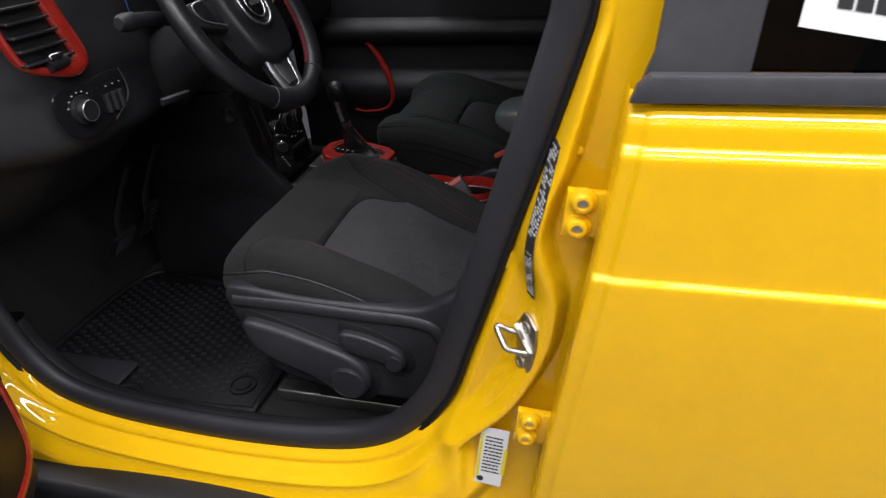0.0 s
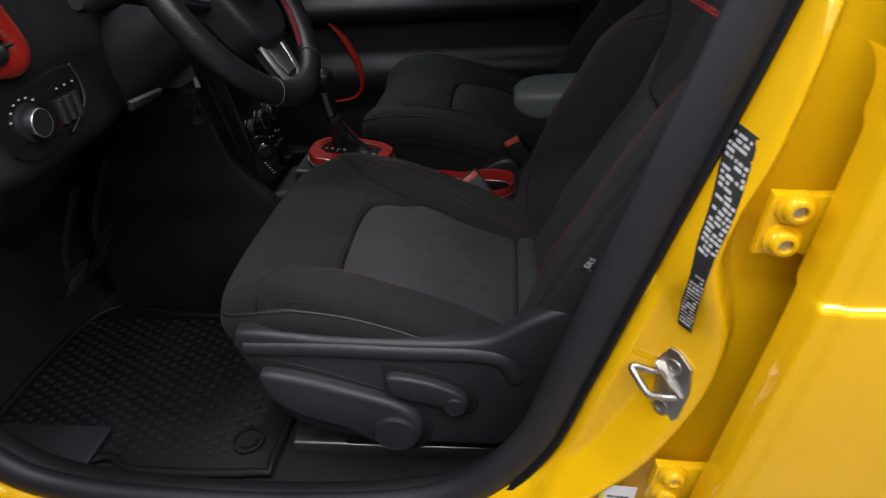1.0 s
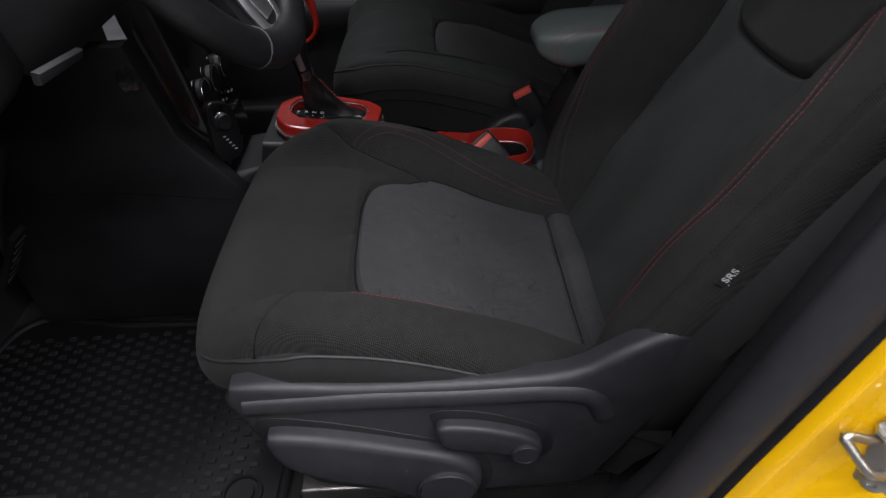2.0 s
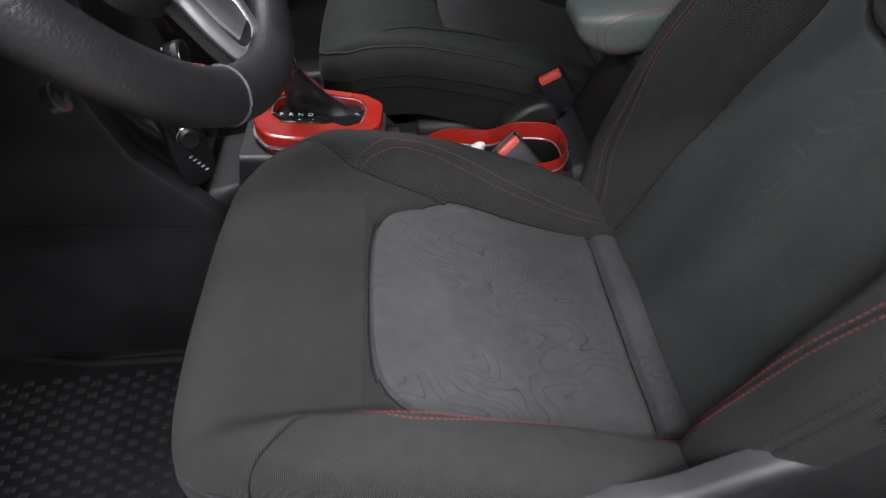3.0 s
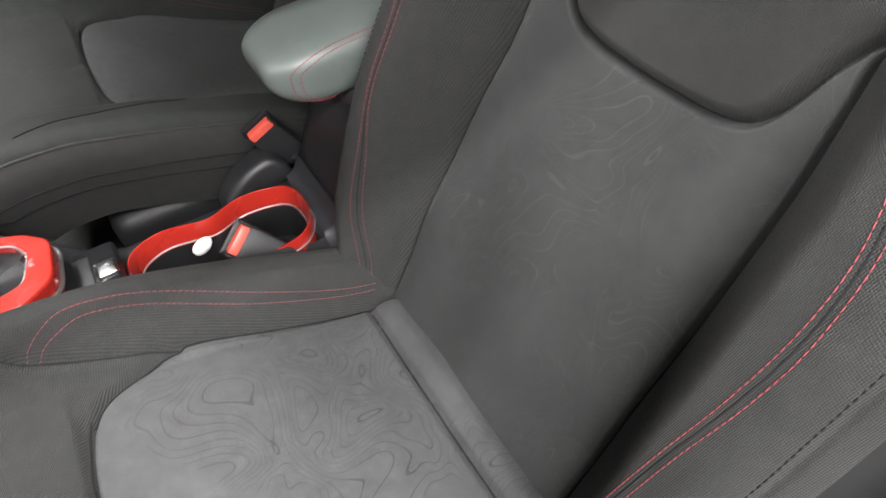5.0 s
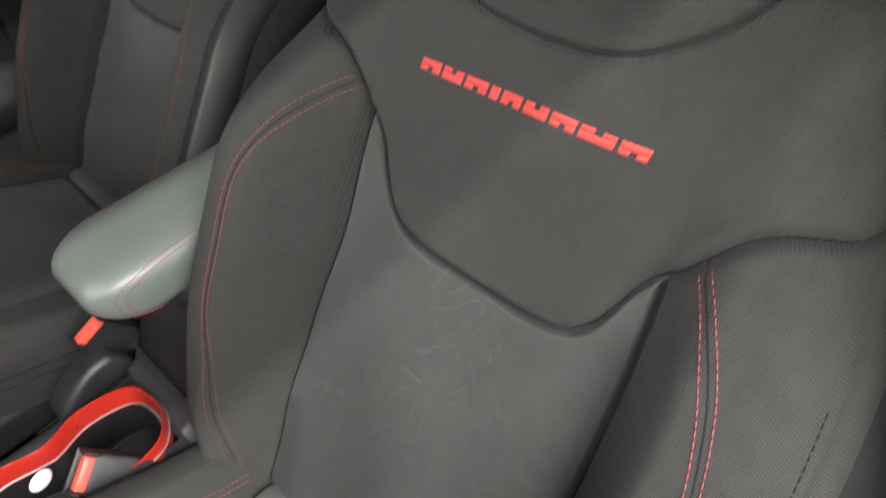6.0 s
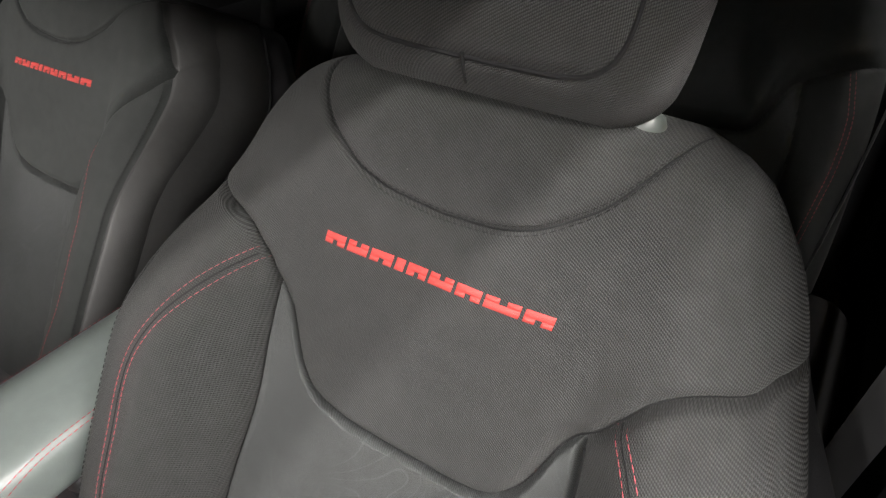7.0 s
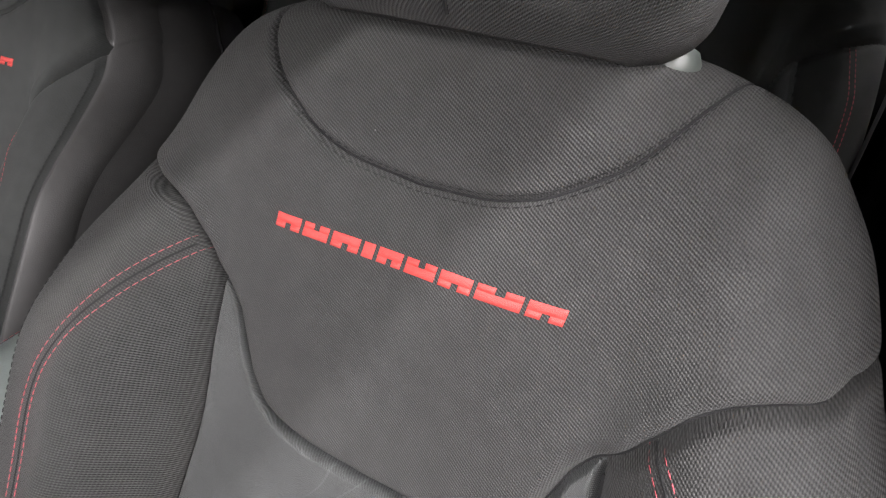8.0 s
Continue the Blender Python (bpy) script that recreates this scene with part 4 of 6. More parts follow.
    face = [rest_face(0.108 * rnd6(math.cos(q)), 0.125 + 0.103 * rnd6(math.sin(q))) for q in bs]
    up_seam = [rest_face(0.0, t, 0.0035) for t in np.linspace(0.006, 0.024, 10)]
    part("headrest_seam", sweep(np.array(up_seam), 0.0014, 0.0012, 6, side=(0, 1, 0.01)), DARK_THREAD, rest)
    part("headrest_seam", sweep(np.array(face), 0.0022, 0.0018, 6, side=(0, 1, 0.01)), DARK_THREAD, rest)
    for s in (-1, 1):
        foot = BACK_AT + 0.722 * BACK_UP - 0.046 * BACK_OUT + np.array([0, s * 0.114, 0]) + np.array(at)
        part("headrest_post", sweep(np.array([foot - 0.03 * BACK_UP, foot, foot + 0.05 * BACK_UP]), 0.0065, None, 12), CHROME, root)
        part("post_guide", lathe([(0.013, -0.014), (0.0150, -0.006), (0.0150, 0.000), (0.012, 0.006), (0.0075, 0.008)], axes(foot, (0, 1, 0), tuple(np.cross(BACK_UP, (0, 1, 0)))), 24), GUIDE, root, "pale grey plastic post guide")

    # cushion cloth
    seat_at = (px - ahead, py, pz)
    n_u, n_x = (340, 400) if o < 0 else (240, 280)
    q = np.linspace(-1, 1, n_u)
    q = np.sin(q * np.pi / 2 * 0.97) / np.sin(np.pi / 2 * 0.97)
    u = q * CUSH_HALF
    t = np.linspace(0, 1, n_x)
    t = 1 - (1 - t) ** 1.0
    t = np.sin(t * np.pi / 2) * 0.35 + t * 0.65
    A = np.repeat(u[None, :], n_x, 0)
    B = SEAT_REAR + (front_x(A) - SEAT_REAR) * t[:, None]

    def cush_sort(a, x):
        s1, s2, _ = cush_seams(a, x)
        slant = np.abs(a) - slant_u(x)
        side = (np.abs(a) > np.minimum(0.188, ins_side(np.maximum(x, -0.213)))) & ((slant > 0) | (x > -0.215))
        k = np.where(s1 < 0, np.where(s2 > 0, 1, 0), np.where(side, np.where(a > 0, 3, 4), 2))
        return k

    seams = [lambda a, x: cush_seams(a, x)[0], lambda a, x: np.where(cush_seams(a, x)[0] < 0, x - 0.005, 9.0),
             lambda a, x: np.where((x < -0.22) & (cush_seams(a, x)[0] > 0.003), (np.abs(a) - slant_u(x)) / 1.13, 9.0)]
    panel_set(A, B, cush_place, seams, cush_sort,
              [("cushion_centre_panel", INSERT, "grey centre panel with printed contour lines"), ("cross_roll", INSERT, ""), ("cushion_front", cloth, ""), ("cushion_bolster", cloth, ""), ("cushion_bolster", cloth, "")], root, seat_at, flip=True)
    # sides of the cushion, with piping along the edge
    aa = np.concatenate([np.full(40, -CUSH_HALF), np.linspace(-CUSH_HALF, CUSH_HALF, 90)[1:-1], np.full(40, CUSH_HALF)])
    x_lo, x_hi = float(front_x(-CUSH_HALF)), float(front_x(CUSH_HALF))
    xx = np.concatenate([np.linspace(SEAT_REAR, x_lo, 40), front_x(np.linspace(-CUSH_HALF, CUSH_HALF, 90)[1:-1]), np.linspace(x_hi, SEAT_REAR, 40)])
    edge = cush_place(aa, xx) + np.array(seat_at)
    wall = outline_wall(edge, 0, [(0, 0), (0.012, -0.006), (0.03, -0.007), (0.055, -0.002), (0.085, 0.012), (0.12, 0.03), (0.17, 0.05)])
    V, F = grid(wall)
    uvw = np.stack([np.tile(np.cumsum(np.r_[0, np.linalg.norm(np.diff(edge, axis=0), axis=1)]), 7), np.repeat([0, 0.012, 0.03, 0.055, 0.085, 0.12, 0.17], len(edge))], 1)
    part("cushion_side", mesh_of("cushion_side", V, F, uvw), CLOTH_SIDE, root)
    part("piping", sweep(edge + np.array([0, 0, 0.001]), 0.0024 if o < 0 else 0.0022, None, 8), PIPING if o < 0 else CLOTH_SIDE, root, "sewn piping")
    # sewn lines that lie in the grooves
    uu = np.linspace(-0.236, 0.236, 120) if o < 0 else np.linspace(-0.226, 0.226, 120)
    part("sewn_line", sweep(back_place(uu, yoke_low(np.abs(uu)), 0.0006) + np.array(at), 0.0019, None, 6, side=(1, 0, 0)), DARK_THREAD, root)
    for side in (-1, 1):
        vv = np.linspace(-0.06, 0.485, 100)
        part("sewn_line", sweep(back_place(0.006 + side * insert_half(vv), vv, 0.0006) + np.array(at), 0.0017, None, 6, side=(1, 0, 0)), DARK_THREAD, root)
        xl = np.linspace(-0.318, 0.06, 90)
        part("sewn_line", sweep(cush_place(side * ins_side(xl), xl, 0.0006) + np.array(seat_at), 0.0015, None, 6), DARK_THREAD, root)
    xs = np.linspace(-0.44, -0.222, 40)
    for side in (-1, 1):
        roll_u = slant_u(xs) if o < 0 else np.interp(xs, [-0.44, -0.33, -0.222], [0.258, 0.236, 0.226])
        part("sewn_line", sweep(cush_place(side * roll_u, xs, 0.0006) + np.array(seat_at), 0.0011, None, 6), DARK_THREAD, root)
        vs4 = np.linspace(-0.06, 0.50 if o < 0 else 0.60, 90)
        part("side_seam", stitches([(side * (float(back_half(q)) - SIDE_WIDE - 0.0045), q) for q in vs4], back_place, at, 0.0045, 0.002, 0.0007), DARK_THREAD, root)
    ua = np.linspace(-0.135, 0.135, 60)
    part("sewn_line", sweep(cush_place(ua, -0.3305 + 0.016 * (np.abs(ua) / 0.15) ** 4, 0.0006) + np.array(seat_at), 0.0014, None, 6), DARK_THREAD, root)
    ur = np.linspace(-0.166, 0.166, 50)
    part("sewn_line", sweep(cush_place(ur, 0 * ur + 0.005, 0.0006) + np.array(seat_at), 0.0014, None, 6), DARK_THREAD, root)
    for low_edge in ((wall[3],) if o < 0 else (wall[3], wall[4])):
        part("side_seam", sweep(low_edge, 0.0018, None, 6), DARK_THREAD, root)
    for side in ((-1, 1) if o < 0 else (1,)):
        for du in (0.0, 0.009):
            front = [(0.197, -0.336), (0.2065, -0.308), (0.213, -0.277), (0.2115, -0.232)] if du == 0 else [(0.1985, -0.345), (0.2095, -0.321), (0.222, -0.288), (0.2225, -0.248)]
            rear = [(0.205 + du * 0.9, -0.18), (0.199 + du * 0.8, -0.124), (0.193 + du * 0.6, -0.05), (0.189 + du * 0.5, 0.03)]
            line = [(side * a, x) for a, x in front + rear]
            part("red_seam", stitches(line, cush_place, seat_at), THREAD, root, "red double stitching")

    # base: rails, plastic side covers with levers
    y_in, y_out = -o * 0.262, o * 0.262
    part("seat_pan", box_bm((0.50, 0.44, 0.10), (px - 0.22, py, 0.545), 0.03), PLASTIC, root)
    for s in (-1, 1):
        part("slide_rail", box_bm((0.52, 0.045, 0.035), (px - 0.20, py + s * 0.20, 0.352), 0.006), STEEL if s == o else PLASTIC, root)
        part("rail_riser", box_bm((0.34, 0.03, 0.16), (px - 0.18, py + s * 0.205, 0.43), 0.01), PLASTIC, root)
    mc = axes((px, py, 0), (1, 0, 0), (0, 0, 1)) if o < 0 else axes((px, py, 0), (1, 0, 0), (0, 0, 1)) @ Matrix.Diagonal((1, 1, -1, 1))
    shape = [(-0.468, 0.722), (-0.30, 0.712), (-0.13, 0.708), (-0.045, 0.715), (0.008, 0.748), (0.06, 0.775), (0.10, 0.782), (0.118, 0.75), (0.08, 0.64), (0.02, 0.515), (-0.015, 0.468), (-0.12, 0.464), (-0.263, 0.470), (-0.385, 0.503), (-0.43, 0.56), (-0.46, 0.64)]
    smooth_shape = [tuple(p) for p in curve_points(shape, 60, closed=True)]
    part("side_cover", slab_bm(smooth_shape, 0.03, mc @ Matrix.Translation((0, 0, 0.265)), 0.013, 4), TRIM, root, "charcoal plastic seat side cover")
    shelf = curve_points([(-0.455, 0.690), (-0.33, 0.690), (-0.18, 0.684), (-0.07, 0.682), (-0.02, 0.668), (0.0, 0.63)], 40)
    part("cover_shelf", sweep(np.array([tuple(mc @ Vector((x, z, 0.288))) for x, z in shelf]), 0.017, 0.014, 12), TRIM, root)
    lever = [(-0.432, 0.652), (-0.36, 0.642), (-0.27, 0.613), (-0.20, 0.586), (-0.168, 0.556), (-0.163, 0.515), (-0.183, 0.482), (-0.215, 0.475), (-0.25, 0.487), (-0.30, 0.522), (-0.36, 0.545), (-0.41, 0.575), (-0.432, 0.610)]
    pocket = [((x + 0.27) * 1.10 - 0.265, (z - 0.56) * 1.22 + 0.556) for x, z in curve_points(lever, 56, closed=True)]
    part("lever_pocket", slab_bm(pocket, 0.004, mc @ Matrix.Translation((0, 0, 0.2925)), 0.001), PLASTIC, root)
    lv = part("height_lever", slab_bm([tuple(p) for p in curve_points(lever, 56, closed=True)], 0.026, mc @ Matrix.Translation((0, 0, 0.293)), 0.012, 4), TRIM, root)
    part("lever_cap", lathe([(0.041, 0), (0.041, 0.006), (0.038, 0.008), (0.0372, 0.0065), (0.036, 0.0085), (0.0, 0.009)], mc @ Matrix.Translation((-0.211, 0.521, 0.316)), 36), TRIM, lv)
    lever = [(-0.214, 0.646), (-0.16, 0.640), (-0.10, 0.615), (-0.081, 0.592), (-0.086, 0.567), (-0.108, 0.562), (-0.13, 0.578), (-0.18, 0.592), (-0.207, 0.602), (-0.217, 0.622)]
    pocket = [((x + 0.15) * 1.16 - 0.145, (z - 0.60) * 1.36 + 0.600) for x, z in curve_points(lever, 48, closed=True)]
    part("lever_pocket", slab_bm(pocket, 0.004, mc @ Matrix.Translation((0, 0, 0.2925)), 0.001), PLASTIC, root)
    lv = part("recline_lever", slab_bm([tuple(p) for p in curve_points(lever, 48, closed=True)], 0.020, mc @ Matrix.Translation((0, 0, 0.293)), 0.007, 3), TRIM, root)
    part("lever_cap", lathe([(0.0195, 0), (0.0195, 0.004), (0.018, 0.005), (0.0175, 0.004), (0.0165, 0.0052), (0.0, 0.0055)], mc @ Matrix.Translation((-0.104, 0.585, 0.312)), 28), TRIM, lv)
    # airbag tag on the outer side of the backrest
    tag_m = axes(tuple(np.array((px + 0.107, py + o * 0.298, 0.866))), (0.55, 0, 0.83), (-0.80, 0.0, 0.55)) if o < 0 else None
    if tag_m is not None:
        tag = part("airbag_tag", slab_bm([(-0.016, -0.011), (0.016, -0.011), (0.016, 0.011), (-0.016, 0.011)], 0.0015, tag_m, 0), INK, root, "black cloth airbag tag with pale letters")
        part("lettering", word("SRS", 0.013, tag_m @ Matrix.Translation((0, 0.0035, 0.0018))), PALE_MARK, tag)
        part("lettering", word("AIRBAG", 0.0072, tag_m @ Matrix.Translation((0, -0.0062, 0.0018))), PALE_MARK, tag)
    # belt buckle on the inner side
    return root


def lean(degrees):
    """Sets how far the next seat's backrest leans back."""
    global BACK_UP, BACK_OUT, BACK_AT
    BACK_AT = np.array([0.036 - 0.6 * (math.sin(radians(degrees)) - 0.342), 0.0, 0.628])
    a = radians(degrees)
    BACK_UP, BACK_OUT = np.array([math.sin(a), 0, math.cos(a)]), np.array([-math.cos(a), 0, math.sin(a)])


front_seat("sports_seat", 0.0, -0.36, -1, "black cloth driver's sports seat with grey printed centre and red stitching")
lean(28.3)
SIDE_WIDE, SIDE_TOP = 0.026, 1.0
yoke_low = smooth_line([0.0, 0.05, 0.08, 0.097, 0.110, 0.118, 0.125, 0.132, 0.145, 0.156, 0.170, 0.185, 0.20, 0.215, 0.225, 0.235, 0.245, 0.30],
                       [0.400, 0.402, 0.4065, 0.413, 0.426, 0.441, 0.459, 0.4775, 0.497, 0.508, 0.527, 0.549, 0.572, 0.598, 0.622, 0.655, 0.70, 0.95])
CUSH_EDGE, BOLSTER_LIFT, SLANT_DEEP, CUSH_RISE, CUSH_HALF = 0.020, 0.55, 0.0, 0.056, 0.280
cush_bolster = smooth_line([-0.57, -0.50, -0.44, -0.36, -0.25, -0.1, 0.0, 0.11], [0.075, 0.076, 0.076, 0.074, 0.072, 0.068, 0.055, 0.042])
front_x = lambda u: -0.585 + 0.025 * (u / 0.28) ** 2 + 0.055 * np.abs(u / 0.28) ** 8
front_seat("sports_seat", 0.200, 0.43, 1, "black cloth front passenger seat with grey centre and red stitching", -0.035, 0.055)

# ---- centre console ----
CONSOLE = thing("centre_console", (-0.2, 0.0, 0.335), "black centre console with red trim and two cup holders", "console")
# the body runs rearwards, its top drops from the gear gate to the cup holders
rows = []
for cx, half, top, deep in ((-0.98, 0.11, 0.80, 0), (-0.70, 0.10, 0.71, 0), (-0.60, 0.098, 0.69, 0), (-0.545, 0.09, 0.70, 0), (-0.53, 0.09, 0.752, 0), (-0.42, 0.088, 0.742, 0), (-0.32, 0.086, 0.728, 0), (-0.275, 0.084, 0.676, 0), (-0.242, 0.084, 0.666, 0), (-0.241, 0.084, 0.666, 0.07), (-0.006, 0.082, 0.664, 0.07), (-0.005, 0.082, 0.664, 0), (0.02, 0.082, 0.664, 0), (0.05, 0.08, 0.74, 0), (0.09, 0.078, 0.82, 0), (0.38, 0.078, 0.84, 0)):
    prof = [(-half - 0.012, 0.335), (-half - 0.006, 0.50), (-half, top - 0.03), (-half + 0.006, top - 0.008), (-0.0745, top), (-0.074, top - deep), (0.050, top - deep), (0.0505, top), (half - 0.02, top), (half - 0.006, top - 0.008), (half, top - 0.03), (half + 0.006, 0.50), (half + 0.012, 0.335)]
    rows.append([(cx, a, b) for a, b in prof])
part("console_body", grid(np.array(rows)), PLASTIC, CONSOLE)
corner = curve_points([(0.006, 0.6675), (0.014, 0.669), (0.024, 0.678), (0.034, 0.700)], 20)
CORNER = np.array([[(x - 0.004, y, z + 0.002 - 0.050 * step(0.070, 0.098, abs(y))) for y in np.linspace(-0.098, 0.098, 48)] for x, z in corner])
part("console_corner", grid(CORNER), TRIM, CONSOLE, "charcoal moulded corner behind the cup holders")


def flat_ring(outer, inner, z0, depth, tilt, mat, name, label, at, well=0.02, sloped=False):
    """A raised frame between two outlines of equal count, with a flat top and narrow rounded edges."""
    o, i = np.array(outer), np.array(inner)
    mix = lambda k: o * (1 - k) + i * k
    d = depth
    layers = [(mix(0.0), -0.012), (mix(0.0), d * 0.86), (mix(0.01), d * 0.90), (mix(0.045), d * 0.985), (mix(0.06), d), (mix(0.09), d), (mix(0.5), d), (mix(0.86), d), (mix(0.88), d), (mix(0.91), d * 0.97), (mix(0.985), d * 0.86), (mix(1.0), d * 0.8), (mix(1.0), d * 0.7), (mix(1.0), -well)]
    if sloped:
        layers = [(mix(0.0), -0.012), (mix(0.0), d * 0.92), (mix(0.02), d * 0.97), (mix(0.06), d), (mix(0.16), d), (mix(0.20), d * 0.98), (mix(0.26), d * 0.90), (mix(0.6), d * 0.52), (mix(0.97), d * 0.08), (mix(1.0), 0.0), (mix(1.0), -0.004), (mix(1.0), -well)]
    P = np.array([[(x, y, z0 + tilt * (x - at) + h) for x, y in pts] for pts, h in layers])
    return part(name, grid(np.concatenate([P, P[:, :1]], 1)), mat, CONSOLE, label)


def chamfered(knots, reach=0.26, count=6):
    """A closed polygon with short rounded corners and an equal number of points at each."""
    k = [np.array(q, float) for q in knots]
    pts = []
    for i, b in enumerate(k):
        a, c = b + (k[i - 1] - b) * reach, b + (k[(i + 1) % len(k)] - b) * reach
        for t in np.linspace(0, 1, count):
            pts.append(a * (1 - t) ** 2 + 2 * b * t * (1 - t) + c * t * t)
    return np.array(pts)


gate_out = chamfered([(-0.508, -0.030), (-0.508, 0.030), (-0.478, 0.070), (-0.408, 0.077), (-0.332, 0.060), (-0.302, 0.034), (-0.308, -0.034), (-0.345, -0.066), (-0.440, -0.074), (-0.484, -0.066)])
gate_in = chamfered([(-0.484, 0.003), (-0.484, 0.030), (-0.474, 0.056), (-0.408, 0.062), (-0.345, 0.050), (-0.330, 0.024), (-0.340, -0.024), (-0.366, -0.036), (-0.414, 0.000), (-0.45, 0.004)])
gate_mid = np.array([-0.405, 0.002])
GATE = Matrix.Translation((-0.405, 0.0, 0.770)) @ Matrix.Rotation(radians(5.5), 4, "Y") @ Matrix.Translation((0.405, 0.0, -0.745))      # the gate slopes up towards the dashboard
gate_parts = []
gate_parts.append(flat_ring(gate_out, gate_in, 0.722, 0.023, -0.02, RED, "gear_gate_frame", "glossy red gear gate frame", -0.42))
for outl, hh, rad in ((gate_mid + (gate_out - gate_mid) * 1.02, 0.0015, 0.003), (gate_in, 0.0185, 0.0012)):
    gate_parts.append(part("gate_edge", sweep(np.array([(x, y, 0.722 + hh - 0.02 * (x + 0.42)) for x, y in outl]), rad, None, 6, closed=True, side=(0, 0, 1)), SILVER, CONSOLE))
gate_parts.append(part("gear_gate", slab_bm([tuple(p - gate_mid) for p in gate_in], 0.002, Matrix.Translation((gate_mid[0], gate_mid[1], 0.7245)), 0), GLOSS, CONSOLE))
gate_parts.append(part("gate_plate", slab_bm([(-0.482, -0.006), (-0.462, -0.029), (-0.396, -0.033), (-0.380, -0.027), (-0.414, -0.0055), (-0.470, -0.0005)], 0.003, Matrix.Translation((0, 0, 0.7445)), 0.001), GLOSS, CONSOLE))
for i, ch in enumerate("PRND"):
    gate_parts.append(part("lettering", word(ch, 0.0115, axes((-0.466 + 0.0155 * i, -0.0085 - 0.0006 * i, 0.7479), (1, 0.0, 0.0), (0.0, 1, 0.0)), depth=0.0002), PALE_MARK, CONSOLE))
for i, ch in enumerate("+-"):
    gate_parts.append(part("lettering", word(ch, 0.009, axes((-0.436 + 0.021 * i, -0.024, 0.7479), (1, 0.0, 0.0), (0.0, 1, 0.0)), depth=0.0002), PALE_MARK, CONSOLE))
for ob in gate_parts:
    ob.data.transform(GATE)
sw = part("switch_panel", box_bm((0.062, 0.10, 0.022), (-0.279, 0.003, 0.695), 0.008), GLOSS, CONSOLE, "gloss black switch panel")
part("switch", box_bm((0.026, 0.030, 0.012), (-0.264, -0.002, 0.706), 0.004), CHROME, sw, "chrome parking brake switch")
part("switch_well", box_bm((0.026, 0.06, 0.003), (-0.295, 0.005, 0.7065), 0.001), PLASTIC, sw)

cup_out = curve_points([(-0.248, -0.015), (-0.240, -0.062), (-0.195, -0.078), (-0.140, -0.068), (-0.120, -0.066), (-0.070, -0.080), (-0.025, -0.074), (-0.002, -0.045), (0.002, -0.015), (-0.004, 0.018), (-0.025, 0.036), (-0.075, 0.046), (-0.120, 0.033), (-0.140, 0.034), (-0.195, 0.048), (-0.238, 0.030)], 130, closed=True)
cup_mid = np.array([-0.123, -0.016])
cup_in = np.array([cup_mid + (p - cup_mid) * np.array([0.93, 0.86]) for p in cup_out])
flat_ring(cup_out, cup_in, 0.658, 0.030, 0.02, RED, "cup_holder_frame", "glossy red cup holder frame", -0.11, 0.005, True)
for outl, hh in ((cup_in, 0.0015), (cup_mid + (cup_out - cup_mid) * 1.015, 0.010)):
    edge = np.array([(x, y, 0.658 + 0.02 * (x + 0.11) + hh) for x, y in outl])
    part("chrome_line", sweep(edge, 0.0015, None, 6, closed=True, side=(0, 0, 1)), SILVER, CONSOLE)
pinch = 0.010 * np.exp(-((cup_in[:, 0] + 0.128) / 0.020) ** 2)      # the waist between the two wells
WELL = []
for k, drop in ((1.0, -0.002), (0.985, -0.010), (0.97, -0.020), (0.94, -0.050), (0.90, -0.058), (0.5, -0.060), (0.02, -0.060)):
    q = cup_mid + (cup_in - cup_mid) * k
    q[:, 1] -= np.sign(q[:, 1] - cup_mid[1]) * pinch * step(0.0, 0.03, -drop)
    WELL.append([(x, y, 0.658 + 0.02 * (x + 0.11) + drop) for x, y in q])
WELL = np.array(WELL)
part("cup_well", grid(np.concatenate([WELL, WELL[:, :1]], 1)), RUBBER, CONSOLE, "black ribbed cup wells")
for ccx in (-0.180, -0.066):
    part("well_ring", sweep(np.array([(ccx + 0.041 * math.cos(b), -0.016 + 0.041 * math.sin(b), 0.602) for b in np.linspace(0, 2 * np.pi, 40, endpoint=False)]), 0.0025, None, 8, closed=True, side=(0, 0, 1)), RUBBER, CONSOLE)

# gear lever with leather boot
LEVER = thing("gear_lever", (-0.41, 0.008, 0.725), "black leather gear lever with chrome collar and red-stitched boot", "gear lever")
boot = []
ang = np.linspace(0, 2 * np.pi, 72, endpoint=False)
boot_line = lambda k: (-0.466 + 0.010 * k ** 0.6, -0.340 - 0.086 * k ** 0.55, 0.031 - 0.024 * k, 0.014 * (1 - k) ** 1.6 + 0.0135)
for k in np.linspace(0, 1, 22):
    bf, br, by, bw = boot_line(k)
    fold = (0.10 * np.sin(ang * 3 + k * 9) + 0.06 * np.sin(ang * 7 - k * 14)) * math.sin(np.pi * min(k * 1.05, 1.0))
    boot.append(np.stack([(bf + br) / 2 + (br - bf) / 2 * np.cos(ang) * (1 + 0.5 * fold), by + bw * np.sin(ang) * (1 + fold), 0.726 + 0.094 * k + 0 * ang], 1))
part("boot", grid(np.array(boot), wrap=True), LEATHER, LEVER)
for dy in (-0.0035, 0.0035):
    pts = [(boot_line(k)[1] + 0.001, boot_line(k)[2] + dy, 0.7275 + 0.094 * k) for k in np.linspace(0.12, 0.92, 40)]
    vs, fs = [], []
    for q in range(0, 38, 2):
        v, f = sweep(np.array([pts[q], pts[q + 1]]), 0.0009, None, 5)
        n = len(vs)
        vs += list(v)
        fs += [tuple(i + n for i in t) for t in f]
    part("boot_seam", (vs, fs), THREAD, LEVER, "red stitching")
part("collar", sweep(curve_points([(-0.442, 0.008, 0.817), (-0.444, 0.006, 0.833)], 4), 0.016, 0.015, 20), CHROME, LEVER, "chrome collar")
